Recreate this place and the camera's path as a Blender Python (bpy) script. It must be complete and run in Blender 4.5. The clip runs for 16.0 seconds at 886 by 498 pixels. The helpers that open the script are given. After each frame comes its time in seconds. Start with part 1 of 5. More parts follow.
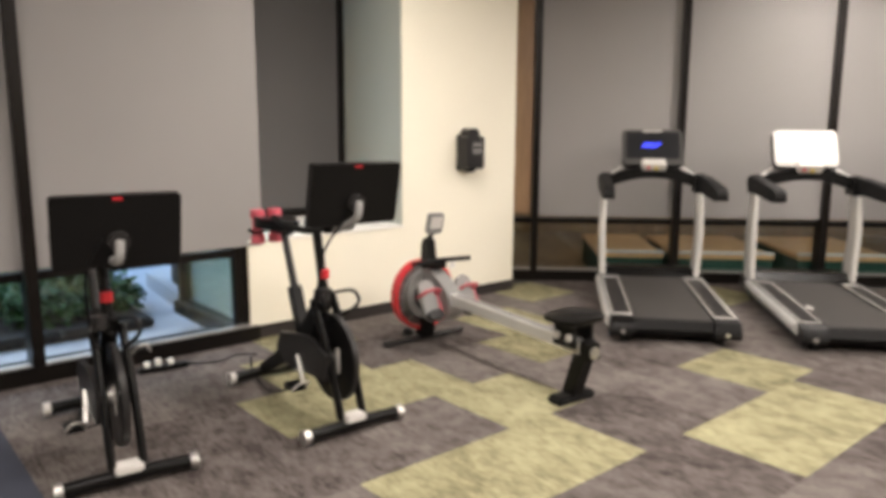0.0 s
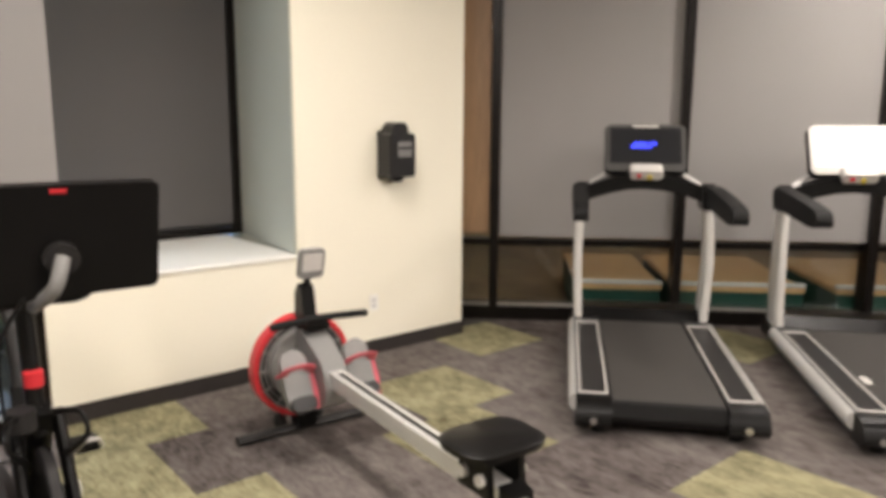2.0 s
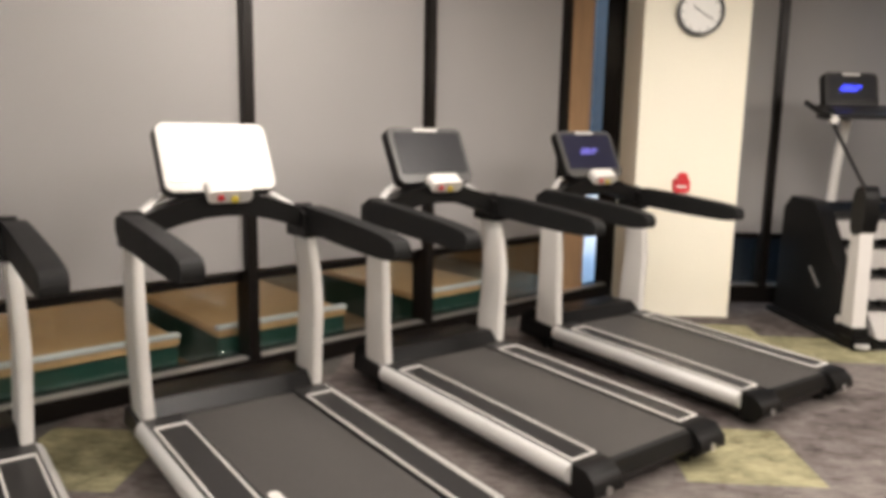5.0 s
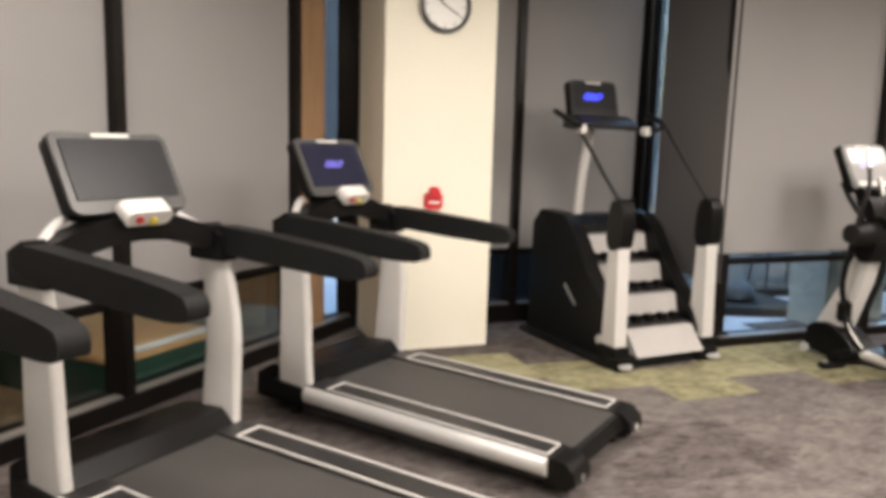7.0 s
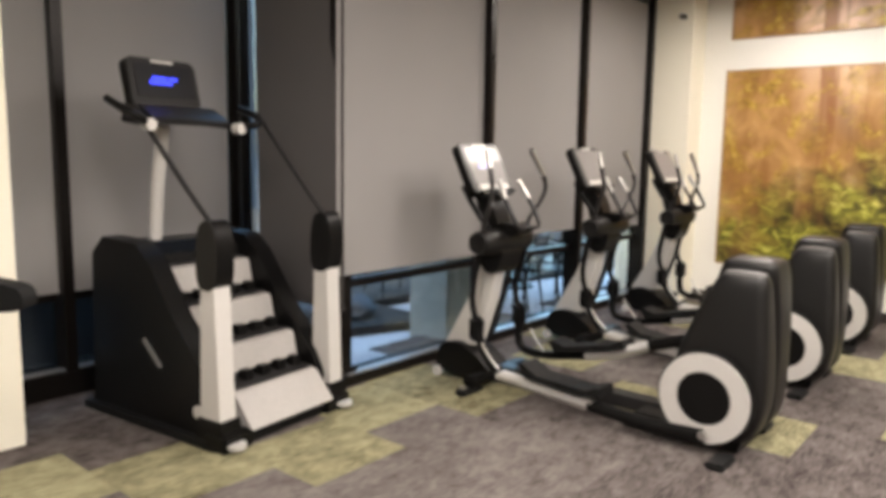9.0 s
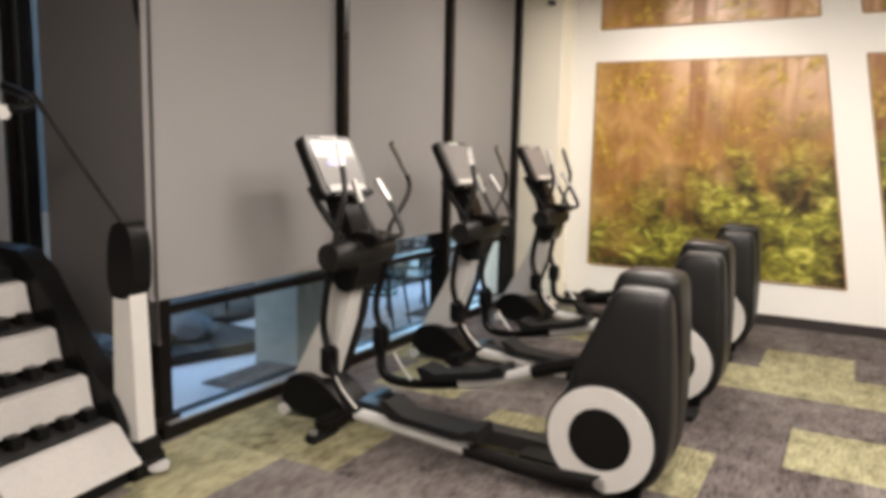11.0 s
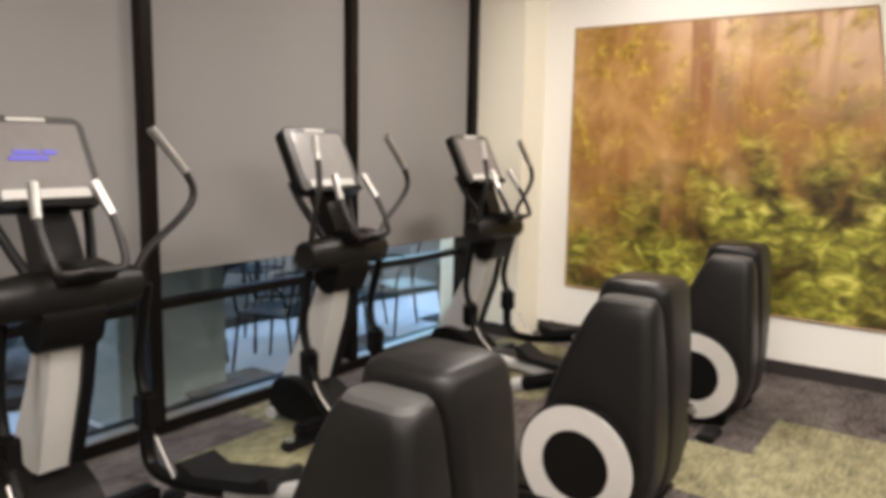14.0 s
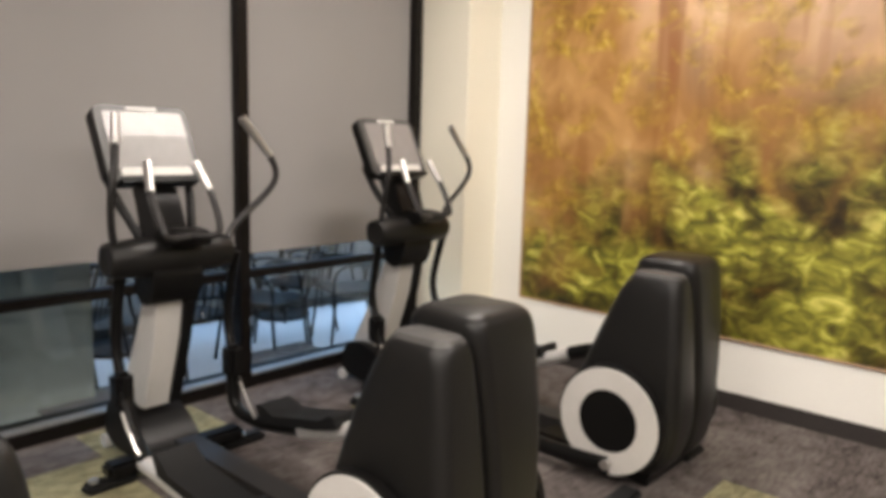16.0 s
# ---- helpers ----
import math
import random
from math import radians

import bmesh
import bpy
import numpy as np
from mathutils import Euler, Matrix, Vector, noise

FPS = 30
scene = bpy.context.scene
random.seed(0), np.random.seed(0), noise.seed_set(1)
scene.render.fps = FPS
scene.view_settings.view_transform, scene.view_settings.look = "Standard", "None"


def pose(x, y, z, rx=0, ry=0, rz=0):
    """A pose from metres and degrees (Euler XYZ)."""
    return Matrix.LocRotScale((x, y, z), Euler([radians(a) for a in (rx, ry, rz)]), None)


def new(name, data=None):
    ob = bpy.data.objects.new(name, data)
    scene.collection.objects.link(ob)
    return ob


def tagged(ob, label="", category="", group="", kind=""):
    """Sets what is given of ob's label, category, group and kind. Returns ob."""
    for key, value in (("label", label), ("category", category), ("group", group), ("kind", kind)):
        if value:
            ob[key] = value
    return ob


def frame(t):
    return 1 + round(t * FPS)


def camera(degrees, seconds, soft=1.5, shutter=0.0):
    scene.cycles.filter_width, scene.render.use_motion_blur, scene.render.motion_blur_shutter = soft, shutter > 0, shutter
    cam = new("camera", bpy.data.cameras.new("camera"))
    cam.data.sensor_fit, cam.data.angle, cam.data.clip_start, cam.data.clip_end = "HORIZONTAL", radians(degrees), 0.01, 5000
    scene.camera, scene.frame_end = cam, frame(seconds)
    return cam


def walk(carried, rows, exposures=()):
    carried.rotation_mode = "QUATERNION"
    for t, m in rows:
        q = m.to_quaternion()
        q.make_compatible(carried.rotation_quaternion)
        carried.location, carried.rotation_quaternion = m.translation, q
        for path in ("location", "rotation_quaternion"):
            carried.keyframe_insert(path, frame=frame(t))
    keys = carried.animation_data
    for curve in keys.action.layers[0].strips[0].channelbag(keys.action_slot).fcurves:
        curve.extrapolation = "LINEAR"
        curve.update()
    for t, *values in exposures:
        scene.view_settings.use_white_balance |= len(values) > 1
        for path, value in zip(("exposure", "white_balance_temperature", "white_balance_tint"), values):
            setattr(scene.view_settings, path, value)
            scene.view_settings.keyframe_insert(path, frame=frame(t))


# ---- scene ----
cam = camera(62.7, 16.0, soft=4.6)
# seconds, x, y, z, yaw, pitch, roll
ROWS = [
    (0, 0.002, 0.002, 1.561, 49.30, -9.31, -0.29),
    (0.5, -0.206, 0.373, 1.555, 49.54, -9.40, -0.22),
    (1, -0.467, 0.751, 1.555, 49.75, -9.42, -0.12),
    (1.5, -0.703, 1.166, 1.554, 50.04, -9.60, -0.11),
    (2, -0.918, 1.607, 1.552, 50.00, -9.59, -0.32),
    (2.5, -1.161, 1.965, 1.549, 49.87, -9.77, -0.30),
    (3, -1.241, 2.267, 1.545, 44.96, -9.77, -0.49),
    (3.5, -1.267, 2.550, 1.544, 35.86, -9.33, -0.85),
    (4, -1.383, 2.822, 1.549, 22.62, -8.97, -1.01),
    (4.5, -1.497, 3.086, 1.542, 11.90, -9.16, -1.02),
    (4.7, -1.560, 3.180, 1.549, 8.03, -9.22, -1.00),
    (6.8, -1.709, 4.367, 1.559, -16.76, -8.31, -1.56),
    (7, -1.678, 4.450, 1.561, -19.49, -8.19, -1.53),
    (7.5, -1.524, 4.774, 1.552, -27.21, -7.74, -1.39),
    (8, -1.266, 5.003, 1.543, -32.60, -7.43, -1.10),
    (8.5, -1.108, 5.289, 1.550, -42.53, -7.38, -0.94),
    (9, -0.877, 5.543, 1.561, -49.97, -7.34, -0.89),
    (9.2, -0.793, 5.623, 1.556, -51.68, -7.46, -0.94),
    (11.3, -0.005, 5.974, 1.559, -60.77, -7.49, -1.18),
    (11.5, 0.137, 5.949, 1.558, -60.68, -7.50, -1.10),
    (12, 0.429, 5.706, 1.557, -59.58, -7.27, -1.03),
    (12.5, 0.752, 5.672, 1.558, -59.68, -7.42, -0.88),
    (13, 1.122, 5.665, 1.560, -58.79, -7.49, -0.77),
    (13.5, 1.467, 5.618, 1.549, -57.03, -7.73, -0.85),
    (14, 1.794, 5.680, 1.553, -53.84, -7.94, -1.03),
    (14.5, 2.085, 5.722, 1.551, -52.09, -7.97, -0.98),
    (15, 2.389, 5.702, 1.552, -51.56, -8.19, -1.11),
    (15.5, 2.704, 5.578, 1.536, -50.26, -8.68, -1.36),
    (16, 3.015, 5.364, 1.531, -48.13, -8.55, -1.56),
]
walk(cam, [(t, pose(x, y, z, 90 + pitch, roll, yaw)) for t, x, y, z, yaw, pitch, roll in ROWS],
     exposures=[(0.0, 0.06), (2.5, 0.0), (3.6, 0.0), (4.6, 0.10), (8.0, 0.16), (9.0, 0.08), (12.0, 0.0), (13.5, -0.08), (16.0, -0.04)])

# ---- world and light: dusk outside, ceiling panels inside ----
SKY_STRENGTH, LAMP_WATTS = 1.95, 66.0
world = bpy.data.worlds.new("dusk_sky")
scene.world = world
world.use_nodes = True
wn = world.node_tree.nodes
sky = wn.new("ShaderNodeTexSky")
sky.sky_type, sky.sun_disc = "NISHITA", False
sky.ozone_density, sky.air_density, sky.dust_density = 2.5, 1.0, 5.0
sky.sun_elevation, sky.sun_rotation = radians(9), radians(270)
wn["Background"].inputs["Strength"].default_value = SKY_STRENGTH
world.node_tree.links.new(sky.outputs["Color"], wn["Background"].inputs["Color"])
CEIL = 3.3
LAMPS = [(-2.0, -0.8), (-3.2, 3.0), (-0.9, 0.6), (-0.9, 3.0), (-2.2, 6.8), (0.3, 7.2), (0.6, 5.0), (3.0, 5.0), (2.6, 6.3), (5.7, 7.4), (5.2, 4.6), (3.0, 2.4)]
for lx, ly in LAMPS:
    ld = bpy.data.lights.new("ceiling_panel_light", "AREA")
    ld.shape, ld.size, ld.size_y, ld.energy, ld.color = "RECTANGLE", 1.1, 0.28, LAMP_WATTS, (1.0, 0.91, 0.84)
    lo = new("ceiling_panel_light", ld)
    lo.location = (lx, ly, CEIL - 0.09)


# ---- materials ----
def mat(name, color, rough=0.5, metal=0.0, scale=30.0, var=0.15, bump=0.05, wear=3.0, coat=0.0, stretch=(1, 1, 1), rand=0.0, island=0.0, spec=0.5):
    m = bpy.data.materials.new(name)
    m.use_nodes = True
    n, l = m.node_tree.nodes, m.node_tree.links
    b = n["Principled BSDF"]
    b.inputs["Roughness"].default_value, b.inputs["Metallic"].default_value = rough, metal
    b.inputs["Coat Weight"].default_value, b.inputs["Specular IOR Level"].default_value = coat, spec
    tc, mp = n.new("ShaderNodeTexCoord"), n.new("ShaderNodeMapping")
    mp.inputs["Scale"].default_value = stretch
    l.new(tc.outputs["Object"], mp.inputs["Vector"])
    fine, broad = n.new("ShaderNodeTexNoise"), n.new("ShaderNodeTexNoise")
    fine.inputs["Scale"].default_value, fine.inputs["Detail"].default_value = scale, 4
    broad.inputs["Scale"].default_value, broad.inputs["Detail"].default_value = wear, 3
    for q in (fine, broad):
        l.new(mp.outputs["Vector"], q.inputs["Vector"])
    add = n.new("ShaderNodeMath")
    add.operation = "ADD"
    l.new(fine.outputs["Fac"], add.inputs[0])
    l.new(broad.outputs["Fac"], add.inputs[1])
    last = add.outputs[0]
    if rand or island:
        src = n.new("ShaderNodeObjectInfo" if rand else "ShaderNodeNewGeometry")
        mul = n.new("ShaderNodeMath")
        mul.operation, mul.inputs[1].default_value, mul.inputs[2].default_value = "MULTIPLY_ADD", rand or island, -(rand or island) / 2
        l.new(src.outputs["Random" if rand else "Random Per Island"], mul.inputs[0])
        ad2 = n.new("ShaderNodeMath")
        ad2.operation = "ADD"
        l.new(mul.outputs[0], ad2.inputs[0])
        l.new(last, ad2.inputs[1])
        last = ad2.outputs[0]
    ramp = n.new("ShaderNodeMapRange")
    ramp.inputs["From Min"].default_value, ramp.inputs["From Max"].default_value = 0.6, 1.4
    ramp.inputs["To Min"].default_value, ramp.inputs["To Max"].default_value = 1 - var, 1 + var
    l.new(last, ramp.inputs["Value"])
    sc = n.new("ShaderNodeVectorMath")
    sc.operation = "SCALE"
    sc.inputs[0].default_value = color
    l.new(ramp.outputs["Result"], sc.inputs["Scale"])
    l.new(sc.outputs["Vector"], b.inputs["Base Color"])
    rr = n.new("ShaderNodeMapRange")
    rr.inputs["To Min"].default_value, rr.inputs["To Max"].default_value = max(0.02, rough - 0.08), min(1, rough + 0.1)
    l.new(broad.outputs["Fac"], rr.inputs["Value"])
    l.new(rr.outputs["Result"], b.inputs["Roughness"])
    if bump:
        bp = n.new("ShaderNodeBump")
        bp.inputs["Strength"].default_value, bp.inputs["Distance"].default_value = bump, 0.01
        l.new(fine.outputs["Fac"], bp.inputs["Height"])
        l.new(bp.outputs["Normal"], b.inputs["Normal"])
    return m


def glow(name, color, strength):
    m = bpy.data.materials.new(name)
    m.use_nodes = True
    b = m.node_tree.nodes["Principled BSDF"]
    b.inputs["Base Color"].default_value = (*color, 1)
    b.inputs["Roughness"].default_value = 0.2
    b.inputs["Emission Color"].default_value = (*color, 1)
    b.inputs["Emission Strength"].default_value = strength
    return m


def glass(name, tint=(0.9, 0.95, 0.95)):
    m = bpy.data.materials.new(name)
    m.use_nodes = True
    n, l = m.node_tree.nodes, m.node_tree.links
    n.remove(n["Principled BSDF"])
    tr, gl, mix, fr = n.new("ShaderNodeBsdfTransparent"), n.new("ShaderNodeBsdfGlossy"), n.new("ShaderNodeMixShader"), n.new("ShaderNodeLayerWeight")
    tr.inputs["Color"].default_value = (*tint, 1)
    gl.inputs["Roughness"].default_value = 0.02
    fr.inputs["Blend"].default_value = 0.5
    pw = n.new("ShaderNodeMath")
    pw.operation, pw.inputs[1].default_value = "POWER", 4.0
    ma = n.new("ShaderNodeMath")
    ma.operation, ma.inputs[1].default_value, ma.inputs[2].default_value = "MULTIPLY_ADD", 0.7, 0.05
    l.new(fr.outputs["Facing"], pw.inputs[0])
    l.new(pw.outputs[0], ma.inputs[0])
    l.new(ma.outputs[0], mix.inputs["Fac"])
    l.new(tr.outputs["BSDF"], mix.inputs[1])
    l.new(gl.outputs["BSDF"], mix.inputs[2])
    l.new(mix.outputs["Shader"], n["Material Output"].inputs["Surface"])
    return m


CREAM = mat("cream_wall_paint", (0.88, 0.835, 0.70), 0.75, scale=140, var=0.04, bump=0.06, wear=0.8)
REVEAL = mat("pale_grey_reveal", (0.55, 0.55, 0.47), 0.75, scale=140, var=0.04, bump=0.06, wear=0.8)
WHITE = mat("white_wall_paint", (0.88, 0.86, 0.80), 0.7, scale=140, var=0.03, bump=0.05, wear=0.7)
CEILM = mat("ceiling_paint", (0.75, 0.73, 0.68), 0.9, scale=60, var=0.05, bump=0.1, wear=1.0)
BASEB = mat("rubber_baseboard", (0.035, 0.03, 0.028), 0.6, scale=50, var=0.2, bump=0.03, wear=2, spec=0.25)
BLIND = mat("grey_screen_fabric", (0.30, 0.285, 0.28), 0.85, scale=420, var=0.10, bump=0.06, wear=0.7, spec=0.2)
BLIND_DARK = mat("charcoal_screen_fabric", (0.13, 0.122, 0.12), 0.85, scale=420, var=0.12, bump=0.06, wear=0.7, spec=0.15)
FRAMEM = mat("dark_bronze_aluminium", (0.010, 0.008, 0.007), 0.3, 0.3, scale=60, var=0.2, bump=0.02, wear=2, spec=0.25)
GLASS = glass("window_glass")
def carpet(name, base, dark, rand):
    """Tufted loop pile: broken streaks along x over cloudy patches, with a shade of its own for each tile."""
    m = bpy.data.materials.new(name)
    m.use_nodes = True
    n, l = m.node_tree.nodes, m.node_tree.links
    b = n["Principled BSDF"]
    b.inputs["Roughness"].default_value, b.inputs["Specular IOR Level"].default_value = 0.95, 0.1
    geo, info = n.new("ShaderNodeNewGeometry"), n.new("ShaderNodeObjectInfo")
    total = None
    for scale, stretch, weight in ((58, (0.22, 1, 1), 0.85), (150, (0.5, 1, 1), 0.45), (11, (0.6, 1, 1), 0.75), (2.4, (1, 1, 1), 0.5)):
        mp, t, ma = n.new("ShaderNodeMapping"), n.new("ShaderNodeTexNoise"), n.new("ShaderNodeMath")
        mp.inputs["Scale"].default_value = stretch
        t.inputs["Scale"].default_value, t.inputs["Detail"].default_value, t.inputs["Roughness"].default_value = scale, 4, 0.62
        l.new(geo.outputs["Position"], mp.inputs[0])
        l.new(mp.outputs[0], t.inputs["Vector"])
        ma.operation, ma.inputs[1].default_value = "MULTIPLY_ADD", weight
        l.new(t.outputs["Fac"], ma.inputs[0])
        if total is None:
            ma.inputs[2].default_value = 0.0
            bp = n.new("ShaderNodeBump")
            bp.inputs["Strength"].default_value, bp.inputs["Distance"].default_value = 0.5, 0.01
            l.new(t.outputs["Fac"], bp.inputs["Height"])
            l.new(bp.outputs["Normal"], b.inputs["Normal"])
        else:
            l.new(total, ma.inputs[2])
        total = ma.outputs[0]
    ma = n.new("ShaderNodeMath")
    ma.operation, ma.inputs[1].default_value = "MULTIPLY_ADD", rand
    l.new(info.outputs["Random"], ma.inputs[0])
    l.new(total, ma.inputs[2])
    r = n.new("ShaderNodeMapRange")
    r.inputs["From Min"].default_value, r.inputs["From Max"].default_value = 0.98 + rand / 2, 1.55 + rand / 2
    l.new(ma.outputs[0], r.inputs["Value"])
    mx = n.new("ShaderNodeMix")
    mx.data_type = "RGBA"
    mx.inputs["A"].default_value, mx.inputs["B"].default_value = (*dark, 1), (*base, 1)
    l.new(r.outputs["Result"], mx.inputs["Factor"])
    l.new(mx.outputs["Result"], b.inputs["Base Color"])
    return m


CARPET_GREY = carpet("grey_brown_carpet", (0.195, 0.172, 0.160), (0.036, 0.027, 0.026), 0.18)
CARPET_GREEN = carpet("olive_green_carpet", (0.385, 0.36, 0.22), (0.085, 0.073, 0.04), 0.16)
CARPET_DARK = mat("carpet_backing", (0.06, 0.055, 0.05), 0.95, scale=90, var=0.4, bump=0.3, wear=6)
BLACK = mat("black_moulded_plastic", (0.006, 0.0057, 0.0056), 0.34, scale=160, var=0.2, bump=0.06, wear=3, spec=0.17)
GLOSS = mat("glossy_black_moulding", (0.007, 0.0066, 0.0063), 0.40, scale=180, var=0.2, bump=0.05, wear=3, spec=0.36)
SATIN = mat("satin_charcoal_plastic", (0.022, 0.021, 0.021), 0.33, scale=120, var=0.15, bump=0.04, wear=3, spec=0.3)
RUBBER = mat("black_rubber", (0.009, 0.009, 0.009), 0.6, scale=120, var=0.25, bump=0.15, wear=5, spec=0.2)
BELT = mat("worn_treadmill_belt", (0.055, 0.051, 0.048), 0.55, scale=260, var=0.25, bump=0.15, wear=3, stretch=(1, 0.2, 1), spec=0.25)
SILVER = mat("silver_painted_metal", (0.60, 0.59, 0.57), 0.34, 0.25, scale=80, var=0.08, bump=0.02, wear=3)
ALLOY = mat("brushed_aluminium", (0.55, 0.54, 0.52), 0.32, 0.85, scale=90, var=0.12, bump=0.03, wear=3, stretch=(1, 0.1, 1))
PALE = mat("pale_grey_plastic", (0.60, 0.58, 0.55), 0.4, scale=80, var=0.06, bump=0.03, wear=3)
STEPM = mat("grey_step_moulding", (0.42, 0.40, 0.38), 0.5, scale=70, var=0.12, bump=0.06, wear=4, spec=0.3)
CHROME = mat("chrome_tube", (0.55, 0.54, 0.52), 0.34, 0.9, scale=40, var=0.06, bump=0.0, wear=4)
SCREEN = mat("dark_glass_screen", (0.016, 0.016, 0.018), 0.35, scale=20, var=0.1, bump=0.0, wear=3, spec=0.22)
# lighter grey base carries the ceiling's reflection on the elliptical screens
SCREEN_REFLECT = mat("grey_reflection_screen", (0.21, 0.195, 0.19), 0.38, scale=20, var=0.1, bump=0.0, wear=3, coat=0.15)
SCREEN_BLUE = mat("dim_blue_screen", (0.018, 0.018, 0.036), 0.3, scale=20, var=0.1, bump=0.0, wear=3, spec=0.25)
BEZEL = mat("grey_console_bezel", (0.075, 0.073, 0.071), 0.35, scale=80, var=0.1, bump=0.02, wear=3, spec=0.3)
# brown base colour stands in for warm light on the ground behind the glass
WARM_GROUND = mat("warm_tinted_ground", (0.20, 0.13, 0.07), 0.9, scale=25, var=0.5, bump=0.5, wear=2)
MIDGREY = mat("mid_grey_plastic", (0.22, 0.215, 0.21), 0.4, scale=80, var=0.12, bump=0.04, wear=3, spec=0.3)
MAT = mat("slate_exercise_mat", (0.05, 0.055, 0.075), 0.8, scale=90, var=0.2, bump=0.2, wear=3, spec=0.2)
CONCRETE = mat("grey_concrete_column", (0.26, 0.27, 0.26), 0.85, scale=20, var=0.15, bump=0.2, wear=1)
GLOW_BLUE = glow("blue_display_glow", (0.05, 0.07, 1.0), 1.6)
GLOW_DIM = glow("faint_blue_display_glow", (0.16, 0.15, 0.6), 0.2)
# emission stands in for a ceiling light's glare on one treadmill screen
GLARE_WHITE = glow("white_display_glare", (1.0, 0.92, 0.91), 0.75)
GLOW_LAMP = glow("lamp_diffuser_glow", (1.0, 0.90, 0.76), 4.0)
RED = mat("red_plastic", (0.62, 0.03, 0.04), 0.4, scale=60, var=0.12, bump=0.03, wear=4)
PINK = mat("pink_red_vinyl", (0.65, 0.12, 0.16), 0.5, scale=60, var=0.15, bump=0.05, wear=4)
YELLOW = mat("yellow_plastic", (0.70, 0.55, 0.06), 0.45, scale=60, var=0.1, bump=0.02, wear=4)
CLOCKF = mat("clock_face_white", (0.85, 0.84, 0.80), 0.4, scale=40, var=0.03, bump=0.0, wear=2)
PAVE = mat("pale_concrete_paving", (0.66, 0.61, 0.60), 0.85, scale=30, var=0.15, bump=0.2, wear=0.9)
SOIL = mat("dark_planting_soil", (0.045, 0.035, 0.028), 0.95, scale=18, var=0.4, bump=0.6, wear=2)
LEAF = mat("shrub_leaf_green", (0.07, 0.15, 0.035), 0.55, scale=12, var=0.3, bump=0.1, wear=4, island=0.9)
STONE = mat("grey_boulder_stone", (0.10, 0.10, 0.105), 0.9, scale=9, var=0.35, bump=0.6, wear=2)
FACADE = mat("dark_building_cladding", (0.03, 0.032, 0.04), 0.6, scale=6, var=0.2, bump=0.1, wear=0.6)
TAN = mat("tan_timber_top", (0.60, 0.36, 0.17), 0.55, scale=25, var=0.25, bump=0.1, wear=3, stretch=(1, 6, 1))
BOTTLE = mat("dark_green_panel", (0.008, 0.045, 0.03), 0.5, scale=30, var=0.2, bump=0.05, wear=3)
WOODP = mat("warm_wood_panel", (0.36, 0.22, 0.12), 0.5, scale=14, var=0.25, bump=0.05, wear=2, stretch=(4, 4, 0.4))


